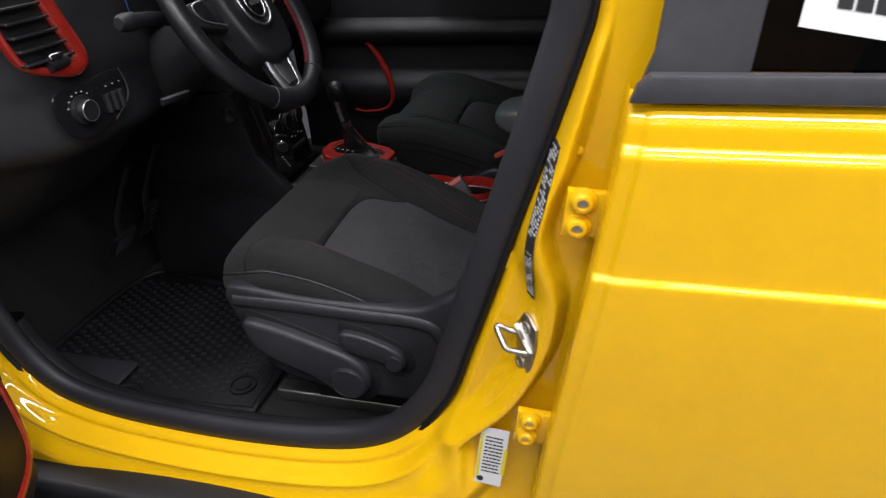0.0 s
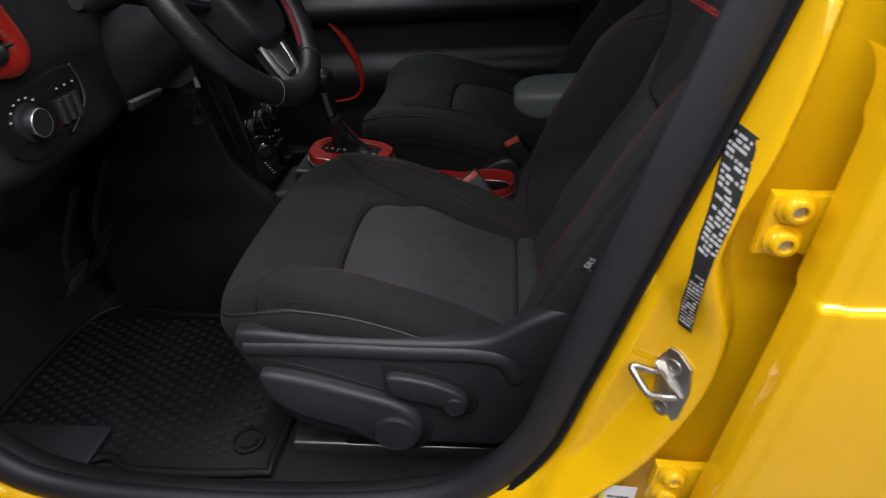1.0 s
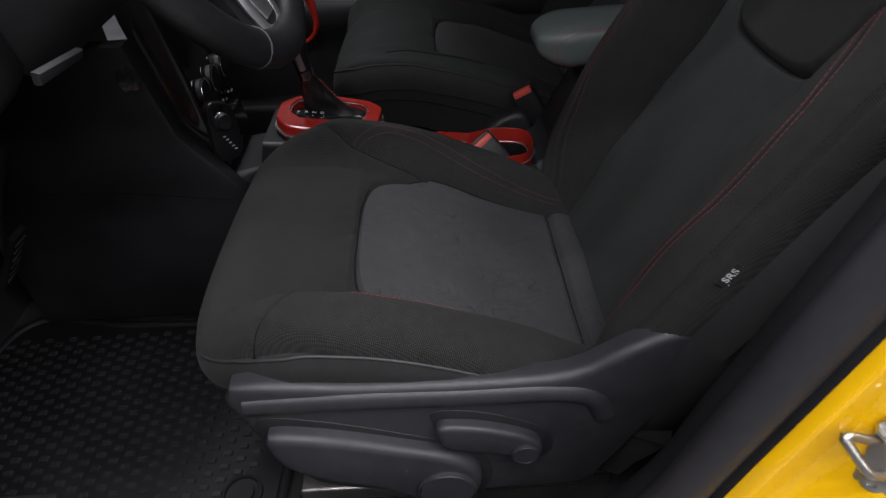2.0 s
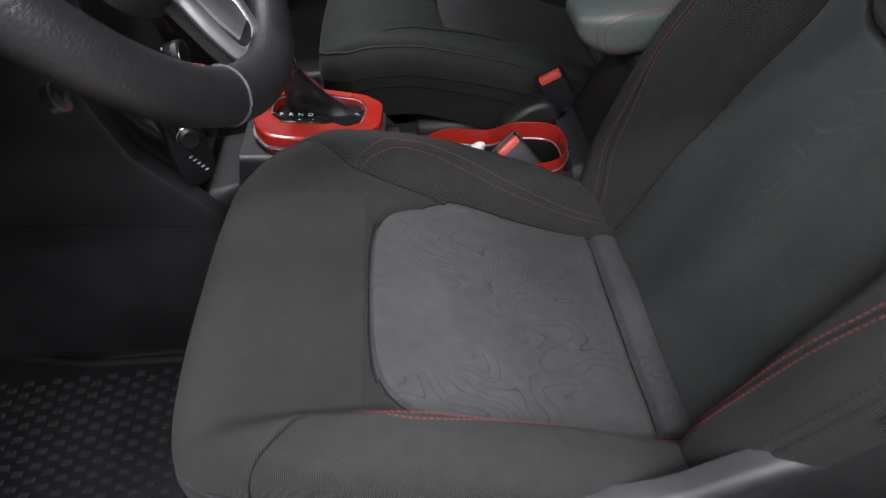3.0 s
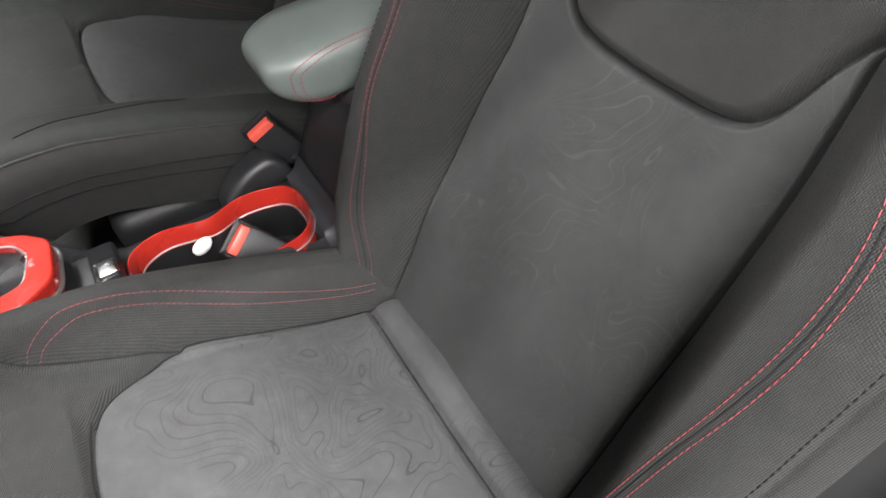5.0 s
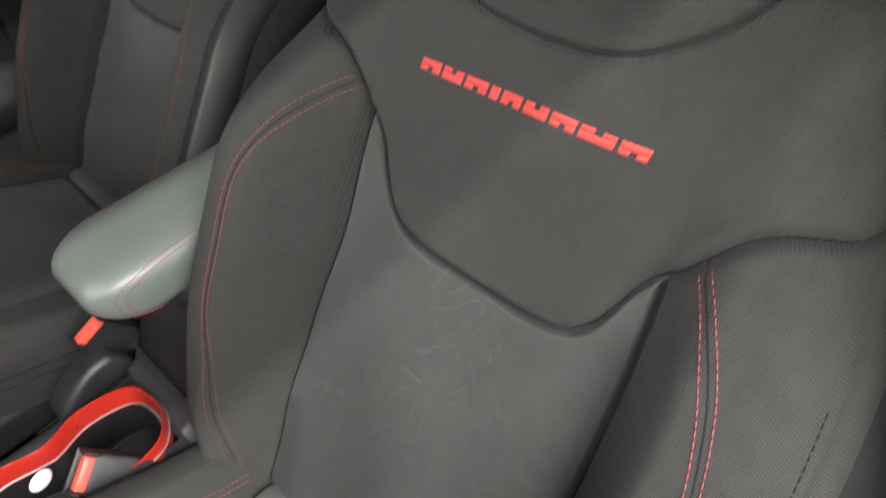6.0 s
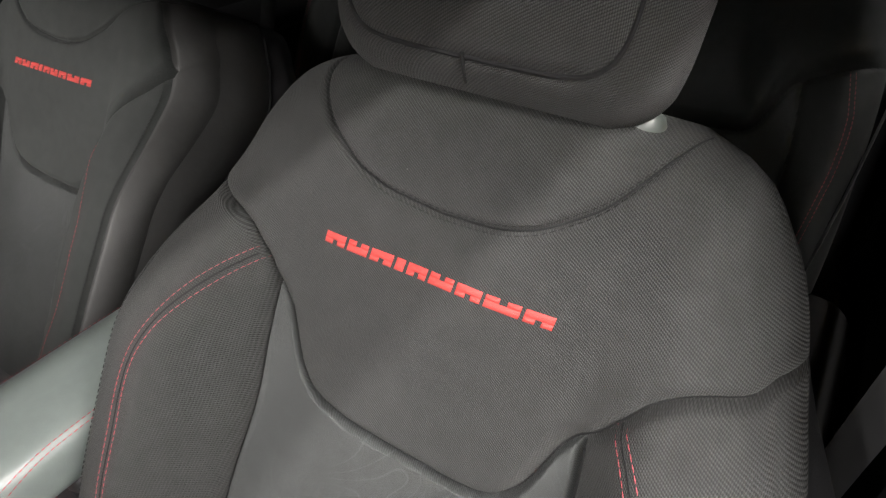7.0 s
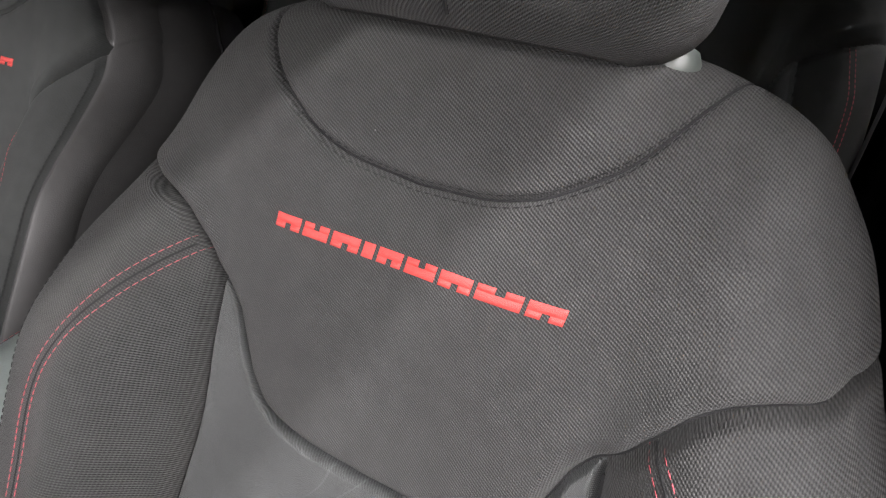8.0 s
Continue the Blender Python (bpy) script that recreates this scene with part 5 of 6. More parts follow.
shaft = curve_points([(-0.444, 0.006, 0.829), (-0.448, 0.002, 0.860), (-0.450, -0.003, 0.895), (-0.450, -0.008, 0.925), (-0.448, -0.012, 0.945), (-0.446, -0.014, 0.953)], 26)
wide = np.interp(np.linspace(0, 1, 26), [0, 0.2, 0.55, 0.8, 0.95, 1], [0.015, 0.016, 0.023, 0.027, 0.021, 0.006])
part("knob", sweep(shaft, wide, wide * 0.9, 24), LEATHER, LEVER)
part("knob_inlay", sweep(curve_points([(-0.444, -0.009, 0.838), (-0.448, -0.016, 0.870), (-0.449, -0.024, 0.900)], 14), 0.007, 0.005, 10), SILVER, LEVER)
for ob in LEVER.children:
    ob.data.transform(Matrix.Translation((0, 0.012, 0.020)))

# armrest
ARM = thing("armrest", (0.12, -0.02, 0.83), "grey vinyl padded armrest with red stitching", "armrest")


def arm_place(s, h, lift=0.0):
    """Around the armrest: s along its length, h round its section."""
    x = 0.0 + 0.36 * s
    nose = np.sqrt(np.maximum(1 - np.maximum(0.20 - s, 0) ** 2 / 0.2001 ** 2, 0.0))
    half = 0.071 * (0.45 + 0.55 * nose) + lift
    hi = 0.044 * (0.10 + 0.90 * nose) + lift
    c, sn = np.cos(h), np.sin(h)
    e = 0.62
    z = 0.880 + 0.006 * s + 0.008 * (1 - nose)
    return np.stack([x + 0 * h, 0.024 + half * np.sign(c) * np.abs(c) ** e, z + hi * np.sign(sn) * np.abs(sn) ** e], -1)


S, Hh = np.meshgrid(0.2 * np.linspace(0, 1, 30) ** 2, np.linspace(0, 2 * np.pi, 72, endpoint=False), indexing="ij")
S2, H2 = np.meshgrid(np.linspace(0.22, 1, 30), np.linspace(0, 2 * np.pi, 72, endpoint=False), indexing="ij")
S, Hh = np.concatenate([S, S2]), np.concatenate([Hh, H2])
V, F = grid(arm_place(S, Hh), wrap=True)
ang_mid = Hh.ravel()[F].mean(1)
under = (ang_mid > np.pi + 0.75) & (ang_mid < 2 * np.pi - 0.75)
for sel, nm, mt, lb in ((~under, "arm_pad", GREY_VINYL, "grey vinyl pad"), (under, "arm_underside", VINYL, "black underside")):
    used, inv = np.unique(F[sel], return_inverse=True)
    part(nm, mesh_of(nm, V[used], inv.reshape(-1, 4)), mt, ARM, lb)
part("arm_nose", mesh_of("arm_nose", arm_place(np.zeros(72), np.linspace(0, 2 * np.pi, 72, endpoint=False)), [tuple(range(72))]), GREY_VINYL, ARM)
for d in (0.0, 1.0):
    e = 0.15 * d
    line = [(1.0, np.pi - 0.74 + e), (0.60, np.pi - 0.74 + e), (0.33, np.pi - 0.74 + e), (0.20 + 0.01 * d, np.pi - 0.66 + e), (0.10 + 0.025 * d, np.pi - 0.40 + 0.8 * e), (0.07 + 0.028 * d, np.pi - 0.10 + 0.3 * e), (0.085 + 0.027 * d, np.pi + 0.30 - 0.3 * e), (0.13 + 0.02 * d, np.pi + 0.56 - 0.8 * e), (0.21 + 0.01 * d, np.pi + 0.70 - e)]
    part("red_seam", stitches(line, arm_place, (0, 0, 0), 0.0045, 0.0018, 0.0007), THREAD, ARM, "red double stitching")
part("red_seam", stitches([(1.0, 0.74), (0.5, 0.74), (0.2, 0.66), (0.1, 0.3)], arm_place, (0, 0, 0), 0.0045, 0.0018, 0.0007), THREAD, ARM, "red stitching")
part("arm_stem", box_bm((0.24, 0.125, 0.12), (0.21, 0.025, 0.79), 0.02), VINYL, ARM)


# belt buckles
def buckle(name, tip, down, label, across=(0, 1, 0)):
    root = thing(name, tip, label, "seat belt buckle", "belt buckles")
    tip, down = Vector(tip), Vector(down).normalized()
    across = Vector(across).normalized()
    across = (across - down * across.dot(down)).normalized()
    m = axes(tip, tuple(down), tuple(across))
    part("housing", slab_bm([(0.0, -0.021), (0.012, -0.025), (0.06, -0.023), (0.085, -0.016), (0.085, 0.016), (0.06, 0.023), (0.012, 0.025), (0.0, 0.021)], 0.022, m @ Matrix.Translation((0, 0, -0.011)), 0.005), PLASTIC, root)
    part("release_button", box_bm((0.014, 0.041, 0.015), (0, 0, 0), 0.003, 2, m @ Matrix.Translation((-0.003, 0, 0.003))), RED_PLASTIC, root, "red release button")
    part("housing_lip", box_bm((0.020, 0.050, 0.004), (0, 0, 0), 0.0015, 2, m @ Matrix.Translation((-0.004, 0, -0.0105))), PLASTIC, root)
    for sd in (-1, 1):
        part("housing_lip", box_bm((0.018, 0.0035, 0.021), (0, 0, 0), 0.0015, 2, m @ Matrix.Translation((-0.003, sd * 0.0232, 0))), PLASTIC, root)
    part("tongue_slot", box_bm((0.004, 0.036, 0.004), (0, 0, 0), 0.001, 2, m @ Matrix.Translation((-0.001, 0, -0.0085))), INK, root)
    end = tip + down * 0.19
    part("stalk", sweep(np.array([tip + down * 0.07, tip + down * 0.12, end]), 0.012, 0.020, 10), PLASTIC, root)
    return root


buckle("driver_belt_buckle", (-0.104, -0.060, 0.712), (0.50, -0.25, -0.60), "black belt buckle with red button beside the driver's seat", (0.93, 0.29, 0.29))
PAX_BUCKLE = buckle("passenger_belt_buckle", (-0.002, 0.112, 0.734), (0.45, 0.05, -0.80), "black belt buckle with red button beside the passenger seat", (0.82, -0.1, 0.57))
boot_m = axes((-0.045, 0.100, 0.652), (0.93, 0, 0.36), (-0.36, 0, 0.93))
part("buckle_base", slab_bm([tuple(p) for p in curve_points([(-0.062, -0.012), (-0.045, 0.018), (0.0, 0.036), (0.045, 0.034), (0.062, 0.01), (0.055, -0.03), (0.0, -0.04), (-0.05, -0.035)], 40, closed=True)], 0.04, boot_m @ Matrix.Translation((0, 0, -0.02)), 0.012, 3), PLASTIC, PAX_BUCKLE, "black moulded base")
solo("lighter_stub", sweep(curve_points([(-0.160, 0.006, 0.662), (-0.149, 0.003, 0.671), (-0.137, 0.0, 0.681)], 8), np.array([0.007, 0.009, 0.010, 0.010, 0.010, 0.009, 0.007, 0.003]), None, 16), WHITE, "white plastic stub standing in the cup holder", "plastic cap")

# ---- steering wheel ----
WC, WR, TILT_W = np.array([-0.479, -0.3415, 1.218]), 0.225, radians(29)
WN, WU = np.array([math.cos(TILT_W), 0, math.sin(TILT_W)]), np.array([0, 1.0, 0])
WV = np.array([-math.sin(TILT_W), 0, math.cos(TILT_W)])
WHEEL = thing("steering_wheel", tuple(WC), "black leather steering wheel with satin silver lower spoke", "steering wheel")
wp = lambda a, r, h: WC + r * (np.sin(a) * WU - np.cos(a) * WV) + h * WN        # a from the lowest point


def rim_arc(a0, a1, n=60):
    aa = np.linspace(a0, a1, n)
    pts = np.array([wp(a, WR - 0.020, 0.0) for a in aa])
    return sweep(pts, 0.0228, 0.0205, 24, side=tuple(WN))


for a0, a1 in ((-0.53, 0.53), (0.54, 1.9), (1.91, np.pi + 1.23), (-1.9, -0.54)):
    part("rim", rim_arc(a0, a1), LEATHER, WHEEL)
for a in (-0.535, 0.535, 1.905, -1.905):
    ring = np.array([wp(a, WR - 0.020 + 0.0231 * math.cos(b), 0.0208 * math.sin(b)) for b in np.linspace(0, 2 * np.pi, 24, endpoint=False)])
    part("rim_joint", sweep(ring, 0.0014, None, 6, closed=True, side=(0.3, 0.5, 0.8)), PIPING, WHEEL)
for s in (-1, 1):
    aa = np.linspace(0.60, 1.85, 125)
    vs, fs = [], []
    for k, a in enumerate(aa):
        b = radians(160)
        ctr = wp(s * a, WR - 0.020 - 0.0226, 0.006 * (1 if k % 2 else -1))
        ct2 = wp(s * (a + 0.008), WR - 0.020 - 0.0230, -0.006 * (1 if k % 2 else -1))
        v, f = sweep(np.array([ctr, ct2]), 0.0009, None, 5)
        n = len(vs)
        vs += list(v)
        fs += [tuple(i + n for i in q) for q in f]
    part("red_seam", (vs, fs), THREAD, WHEEL, "red cross stitching")
hub_out = [(-0.085, 0.045), (-0.07, 0.075), (0.0, 0.085), (0.07, 0.075), (0.085, 0.045), (0.086, -0.03), (0.070, -0.090), (0.036, -0.116), (0, -0.121), (-0.036, -0.116), (-0.070, -0.090), (-0.086, -0.03)]
MW = Matrix((tuple(WU), tuple(WV), tuple(np.cross(WU, WV)))).transposed().to_4x4()
MW.translation = WC
face = 1 if np.dot(np.cross(WU, WV), WN) > 0 else -1
if face < 0:
    MW = Matrix((tuple(-WU), tuple(WV), tuple(WN))).transposed().to_4x4()
    MW.translation = WC
part("hub", slab_bm([tuple(p) for p in curve_points(hub_out, 60, closed=True) * 1.02], 0.055, MW @ Matrix.Translation((0, 0, -0.03)), 0.014, 4), PLASTIC, WHEEL)
badge = part("badge_ring", sweep(np.array([tuple(MW @ Vector((0.048 * math.cos(b), 0.048 * math.sin(b), 0.0275))) for b in np.linspace(0, 2 * np.pi, 48, endpoint=False)]), 0.0032, None, 8, closed=True, side=tuple(WN)), SILVER, WHEEL, "silver ring round the hub badge")
part("badge_disc", lathe([(0.033, 0), (0.033, 0.003), (0.031, 0.004), (0.001, 0.005)], MW @ Matrix.Translation((0, 0, 0.0255)), 40), GLOSS, badge)
part("badge_ring_inner", sweep(np.array([tuple(MW @ Vector((0.030 * math.cos(b), 0.030 * math.sin(b), 0.030))) for b in np.linspace(0, 2 * np.pi, 48, endpoint=False)]), 0.0012, None, 6, closed=True, side=tuple(WN)), SILVER, badge)
part("badge_mark", slab_bm([(-0.016, -0.005), (0.016, -0.005), (0.016, 0.005), (-0.016, 0.005)], 0.001, MW @ Matrix.Translation((0, 0, 0.0306)), 0), SILVER, badge)
# lower spoke: two silver blades and a shield between them
spoke = slab_bm([(-0.046, -0.070), (0.046, -0.070), (0.041, -0.165), (0.032, -0.194), (-0.032, -0.194), (-0.041, -0.165)], 0.018, MW @ Matrix.Translation((0, 0, -0.018)), 0.006, 3)
sp = part("lower_spoke", spoke, PLASTIC, WHEEL)
part("spoke_shield", slab_bm([(-0.030, -0.076), (-0.012, -0.082), (0.012, -0.082), (0.030, -0.076), (0.026, -0.150), (0.018, -0.172), (-0.018, -0.172), (-0.026, -0.150)], 0.004, MW @ Matrix.Translation((0, 0, -0.001)), 0.002), SILVER, sp, "satin silver spoke shield")
blade = np.array([(-0.046, -0.068, 0.002), (-0.043, -0.115, 0.0), (-0.038, -0.155, -0.002), (-0.027, -0.182, -0.003), (0.0, -0.189, -0.003), (0.027, -0.182, -0.003), (0.038, -0.155, -0.002), (0.043, -0.115, 0.0), (0.046, -0.068, 0.002)])
blade_wide = np.interp(np.linspace(0, 1, 70), [0, 0.25, 0.5, 0.75, 1], [0.006, 0.0095, 0.008, 0.0095, 0.006])
part("spoke_blade", sweep(np.array([tuple(MW @ Vector(p)) for p in curve_points(blade, 70)]), blade_wide, 0.006, 10, side=tuple(WN)), SILVER, sp, "satin silver spoke blade")
for s in (-1, 1):
    sp = part("side_spoke", slab_bm([(s * 0.06, -0.035), (s * 0.192, 0.005), (s * 0.196, 0.04), (s * 0.06, 0.05)][::s], 0.024, MW @ Matrix.Translation((0, 0, -0.026)), 0.006, 3), PLASTIC, WHEEL)
    part("spoke_buttons", slab_bm([(s * 0.092, -0.012), (s * 0.142, 0.008), (s * 0.145, 0.036), (s * 0.095, 0.038)][::s], 0.006, MW @ Matrix.Translation((0, 0, -0.004)), 0.002), GLOSS, sp)
    rim_line = curve_points([(s * 0.09, -0.016, 0.0), (s * 0.145, 0.006, 0.0), (s * 0.15, 0.036, 0.0), (s * 0.095, 0.042, 0.0)], 30)
    part("button_bezel", sweep(np.array([tuple(MW @ Vector(p)) for p in rim_line]), 0.0022, None, 6), SILVER, sp)
part("column_shroud", sweep(np.array([WC - 0.02 * WN, WC - 0.08 * WN, WC - 0.18 * WN, WC - 0.28 * WN]), np.array([0.05, 0.062, 0.07, 0.08]), np.array([0.055, 0.065, 0.07, 0.08]), 20), PLASTIC, WHEEL)
st0 = WC - 0.075 * WN
STALK = part("stalk", sweep(curve_points([st0 + np.array([0, -0.05, 0.01]), st0 + np.array([-0.012, -0.17, 0.050]), st0 + np.array([-0.006, -0.255, 0.060])], 14), np.linspace(0.010, 0.014, 14), None, 14), PLASTIC, WHEEL)
part("stalk_tip", sweep(curve_points([st0 + np.array([-0.006, -0.250, 0.060]), st0 + np.array([-0.004, -0.292, 0.063])], 6), np.array([0.0155, 0.0165, 0.0165, 0.016, 0.0145, 0.010]), None, 18), PLASTIC, STALK)
part("adjust_lever", slab_bm([(0, 0.004), (0.07, 0.006), (0.075, 0.016), (0, 0.018)], 0.010, axes((-0.61, -0.515, 1.060), (0.2, 1, 0), (0.2, 0, 1)), 0.004), PLASTIC, WHEEL)

# ---- dashboard ----
DASH = thing("dashboard", (-0.9, -0.035, 0.9), "black dashboard with red-rimmed air vent and light switch", "dashboard")
dash_prof = [(-0.75, 1.33), (-0.69, 1.315), (-0.672, 1.29), (-0.668, 1.20), (-0.665, 1.155), (-0.668, 1.13), (-0.664, 1.06), (-0.667, 1.038), (-0.688, 1.016), (-0.74, 0.99), (-0.80, 0.94), (-0.88, 0.87), (-0.98, 0.80)]
yy = np.linspace(-0.78, 0.74, 50)
D = np.array([[(x - 0.09 * step(-0.50, -0.20, y) - 0.14 * step(-0.66, -0.82, y), y, z) for y in yy] for x, z in curve_points(dash_prof, 60)])
part("dash_panel", grid(D), PLASTIC, DASH)
part("dash_top", box_bm((0.60, 1.56, 0.03), (-1.02, -0.035, 1.335), 0.01), VINYL, DASH)

vent = curve_points([(-0.765, 1.285), (-0.705, 1.300), (-0.672, 1.285), (-0.650, 1.235), (-0.630, 1.185), (-0.632, 1.165), (-0.66, 1.160), (-0.715, 1.168), (-0.748, 1.185), (-0.762, 1.215), (-0.770, 1.25)], 80, closed=True)
vent_c = vent.mean(0)
ring_p = np.array([(-0.664 - 0.10 * max(0.0, -0.70 - y), y, z) for y, z in vent])
ring = part("vent_ring", sweep(ring_p, np.interp(ring_p[:, 1], [-0.765, -0.70, -0.66], [0.006, 0.010, 0.017]), 0.010, 12, closed=True, side=(1, 0, 0)), RED, DASH, "red air vent ring")
part("vent_well", slab_bm([(y - vent_c[0], z - vent_c[1]) for y, z in vent], 0.004, axes((-0.672, vent_c[0], vent_c[1]), (0, 1, 0), (0, 0, 1)), 0), INK, ring)
for k in range(5):
    zc = 1.185 + 0.022 * k
    part("vent_slat", box_bm((0.022, 0.105 - 0.006 * k, 0.005), (-0.660, -0.702 - 0.006 * k, zc), 0.002), PLASTIC, ring)
part("vent_tab", box_bm((0.018, 0.030, 0.010), (-0.650, -0.698, 1.190), 0.004), CHROME, ring)
part("vent_wheel", sweep(np.array([(-0.652, -0.712, 1.176), (-0.652, -0.672, 1.178)]), 0.009, 0.011, 16), PLASTIC, ring)

panel = part("switch_panel", slab_bm([tuple(p) for p in curve_points([(-0.075, 0.035), (0.0, 0.042), (0.085, 0.045), (0.100, 0.02), (0.095, -0.015), (0.06, -0.035), (0.0, -0.055), (-0.05, -0.048), (-0.075, -0.02)], 48, closed=True)], 0.006,
             axes((-0.668, -0.665, 1.088), (0, 1, 0), (0, 0, 1)), 0.003), GLOSS, DASH, "gloss black light switch panel")
dial_m = axes((-0.662, -0.690, 1.085), (0, 1, 0), (0, 0, 1))
part("dial", lathe([(0.027, 0), (0.026, 0.006), (0.020, 0.008), (0.019, 0.018), (0.0175, 0.020), (0.001, 0.0195)], dial_m, 36), PLASTIC, panel, "light switch dial")
part("dial_ring", sweep(np.array([tuple(dial_m @ Vector((0.0188 * math.cos(b), 0.0188 * math.sin(b), 0.0192))) for b in np.linspace(0, 2 * np.pi, 36, endpoint=False)]), 0.0008, None, 5, closed=True, side=(1, 0, 0)), SILVER, panel)
for k in range(6):
    b = radians(50 + k * 22)
    part("mark", box_bm((0.001, 0.0032, 0.0022), (-0.6605, -0.690 + 0.033 * math.cos(b), 1.085 + 0.033 * math.sin(b)), 0), PALE_MARK, panel)
for k in range(3):
    part("thumb_wheel", sweep(np.array([(-0.660, -0.628 + k * 0.018, 1.078 - 0.016), (-0.660, -0.628 + k * 0.018, 1.078 + 0.018)]), 0.008, 0.007, 12), PLASTIC, panel)
    part("mark", box_bm((0.001, 0.003, 0.002), (-0.6525, -0.628 + k * 0.018, 1.112), 0), PALE_MARK, panel)
part("panel_edge", sweep(curve_points([(-0.660, -0.575, 1.132), (-0.660, -0.566, 1.10), (-0.660, -0.575, 1.072), (-0.660, -0.62, 1.045)], 24), 0.0018, None, 6), PIPING, panel)

cluster = part("instrument_cowl", box_bm((0.10, 0.40, 0.16), (-0.73, -0.36, 1.27), 0.03), PLASTIC, DASH)
part("screen", box_bm((0.004, 0.115, 0.105), (-0.679, -0.500, 1.258), 0.001), SCREEN, cluster, "blue instrument screen")
for ob in (ring, *ring.children):
    ob.data.transform(Matrix.Translation((0.008, 0.0, 0.016)))
for ob in (panel, *panel.children):
    ob.data.transform(Matrix.Translation((0.008, 0.024, 0.016)))
stack = part("switch_tower", slab_bm([(-0.095, 0), (0.095, 0), (0.105, 0.30), (0.09, 0.42), (-0.09, 0.42), (-0.105, 0.30)], 0.06, axes((-0.655, 0.0, 0.70), (0, 1, 0), (-0.16, 0, 1)), 0.012), GLOSS, DASH, "gloss black centre stack with switches")
for k in range(5):
    part("stack_switch", box_bm((0.01, 0.024, 0.014), (-0.605, -0.066 + 0.030 * k, 0.775), 0.003), PLASTIC, stack)
for k in range(3):
    part("climate_knob", lathe([(0.024, 0), (0.023, 0.014), (0.020, 0.016), (0.001, 0.016)], axes((-0.625, -0.066 + 0.066 * k, 0.855), (0, 1, 0), (-0.16, 0, 1)), 28), PLASTIC, stack)
    part("knob_ring", sweep(np.array([(-0.6105, -0.066 + 0.066 * k + 0.0235 * math.cos(b), 0.855 + 0.0235 * math.sin(b)) for b in np.linspace(0, 2 * np.pi, 30, endpoint=False)]), 0.0014, None, 6, closed=True, side=(1, 0, 0)), CHROME, stack)
rnd = random.Random(8)
for k in range(7):
    part("mark", box_bm((0.001, rnd.uniform(0.005, 0.012), 0.004), (-0.6065, -0.07 + 0.021 * k, 0.805 + 0.006 * (k % 2)), 0), PALE_MARK, stack)
cheek = part("console_cheek", slab_bm([(-1.10, 0.36), (-0.57, 0.36), (-0.56, 0.66), (-0.60, 0.72), (-0.66, 0.80), (-0.70, 0.97), (-1.10, 0.97)], 0.03, axes((0, -0.100, 0), (1, 0, 0), (0, 0, 1)), 0.012), PLASTIC, DASH)
part("cheek_joint", sweep(curve_points([(-1.0, -0.1305, 0.70), (-0.80, -0.1305, 0.69), (-0.60, -0.1305, 0.66)], 12), 0.0009, None, 6), DARK_THREAD, cheek)
drive_m = axes((-0.580, -0.122, 0.803), (0.8, 0.6, 0), (-0.12, 0.0, 1)) @ Matrix.Diagonal((0.72, 0.78, 1, 1))
selector = part("drive_selector", slab_bm([tuple(p) for p in curve_points([(-0.034, -0.055), (0.010, -0.068), (0.034, -0.045), (0.036, 0.045), (0.010, 0.070), (-0.030, 0.062)], 48, closed=True)], 0.014, drive_m @ Matrix.Translation((0, 0, -0.004)), 0.005, 3), GLOSS, DASH, "gloss black drive selector panel")
part("selector_knob", lathe([(0.019, 0), (0.019, 0.010), (0.016, 0.013), (0.001, 0.0125)], drive_m @ Matrix.Translation((0.002, 0.030, 0.010)), 32), PLASTIC, selector)
part("knob_ring", sweep(np.array([tuple(drive_m @ Vector((0.002 + 0.0195 * math.cos(b), 0.030 + 0.0195 * math.sin(b), 0.0125))) for b in np.linspace(0, 2 * np.pi, 32, endpoint=False)]), 0.0011, None, 6, closed=True), CHROME, selector)
for k in range(5):
    part("mark", box_bm((0.007, 0.0022, 0.0006), (0, 0, 0), 0, 1, drive_m @ Matrix.Translation((-0.006 + 0.005 * k, -0.008 - 0.009 * k, 0.0104))), PALE_MARK, selector)
part("ignition_knob", lathe([(0.020, 0), (0.020, 0.012), (0.017, 0.014), (0.001, 0.014)], axes((-0.69, -0.18, 0.93), (0, 1, 0), (-0.3, 0, 1)), 28), CHROME, DASH)

# ---- footwell ----
MAT = thing("floor_mat", (-0.80, -0.42, 0.335), "black rubber floor mat with raised studs", "floor mat")
mat_out = curve_points([(-1.16, -0.68), (-1.00, -0.70), (-0.86, -0.62), (-0.78, -0.65), (-0.52, -0.645), (-0.495, -0.60), (-0.495, -0.22), (-0.53, -0.17), (-0.90, -0.145), (-1.16, -0.15)], 90, closed=True)
part("mat_sheet", slab_bm([tuple(p) for p in mat_out], 0.018, Matrix.Translation((0, 0, 0.336)), 0.004), RUBBER, MAT)
part("mat_rim", sweep(np.array([(x, y, 0.353) for x, y in mat_out]), 0.009, 0.008, 8, closed=True, side=(0, 0, 1)), RUBBER, MAT)
vs, fs = [], []
pitch = 0.026
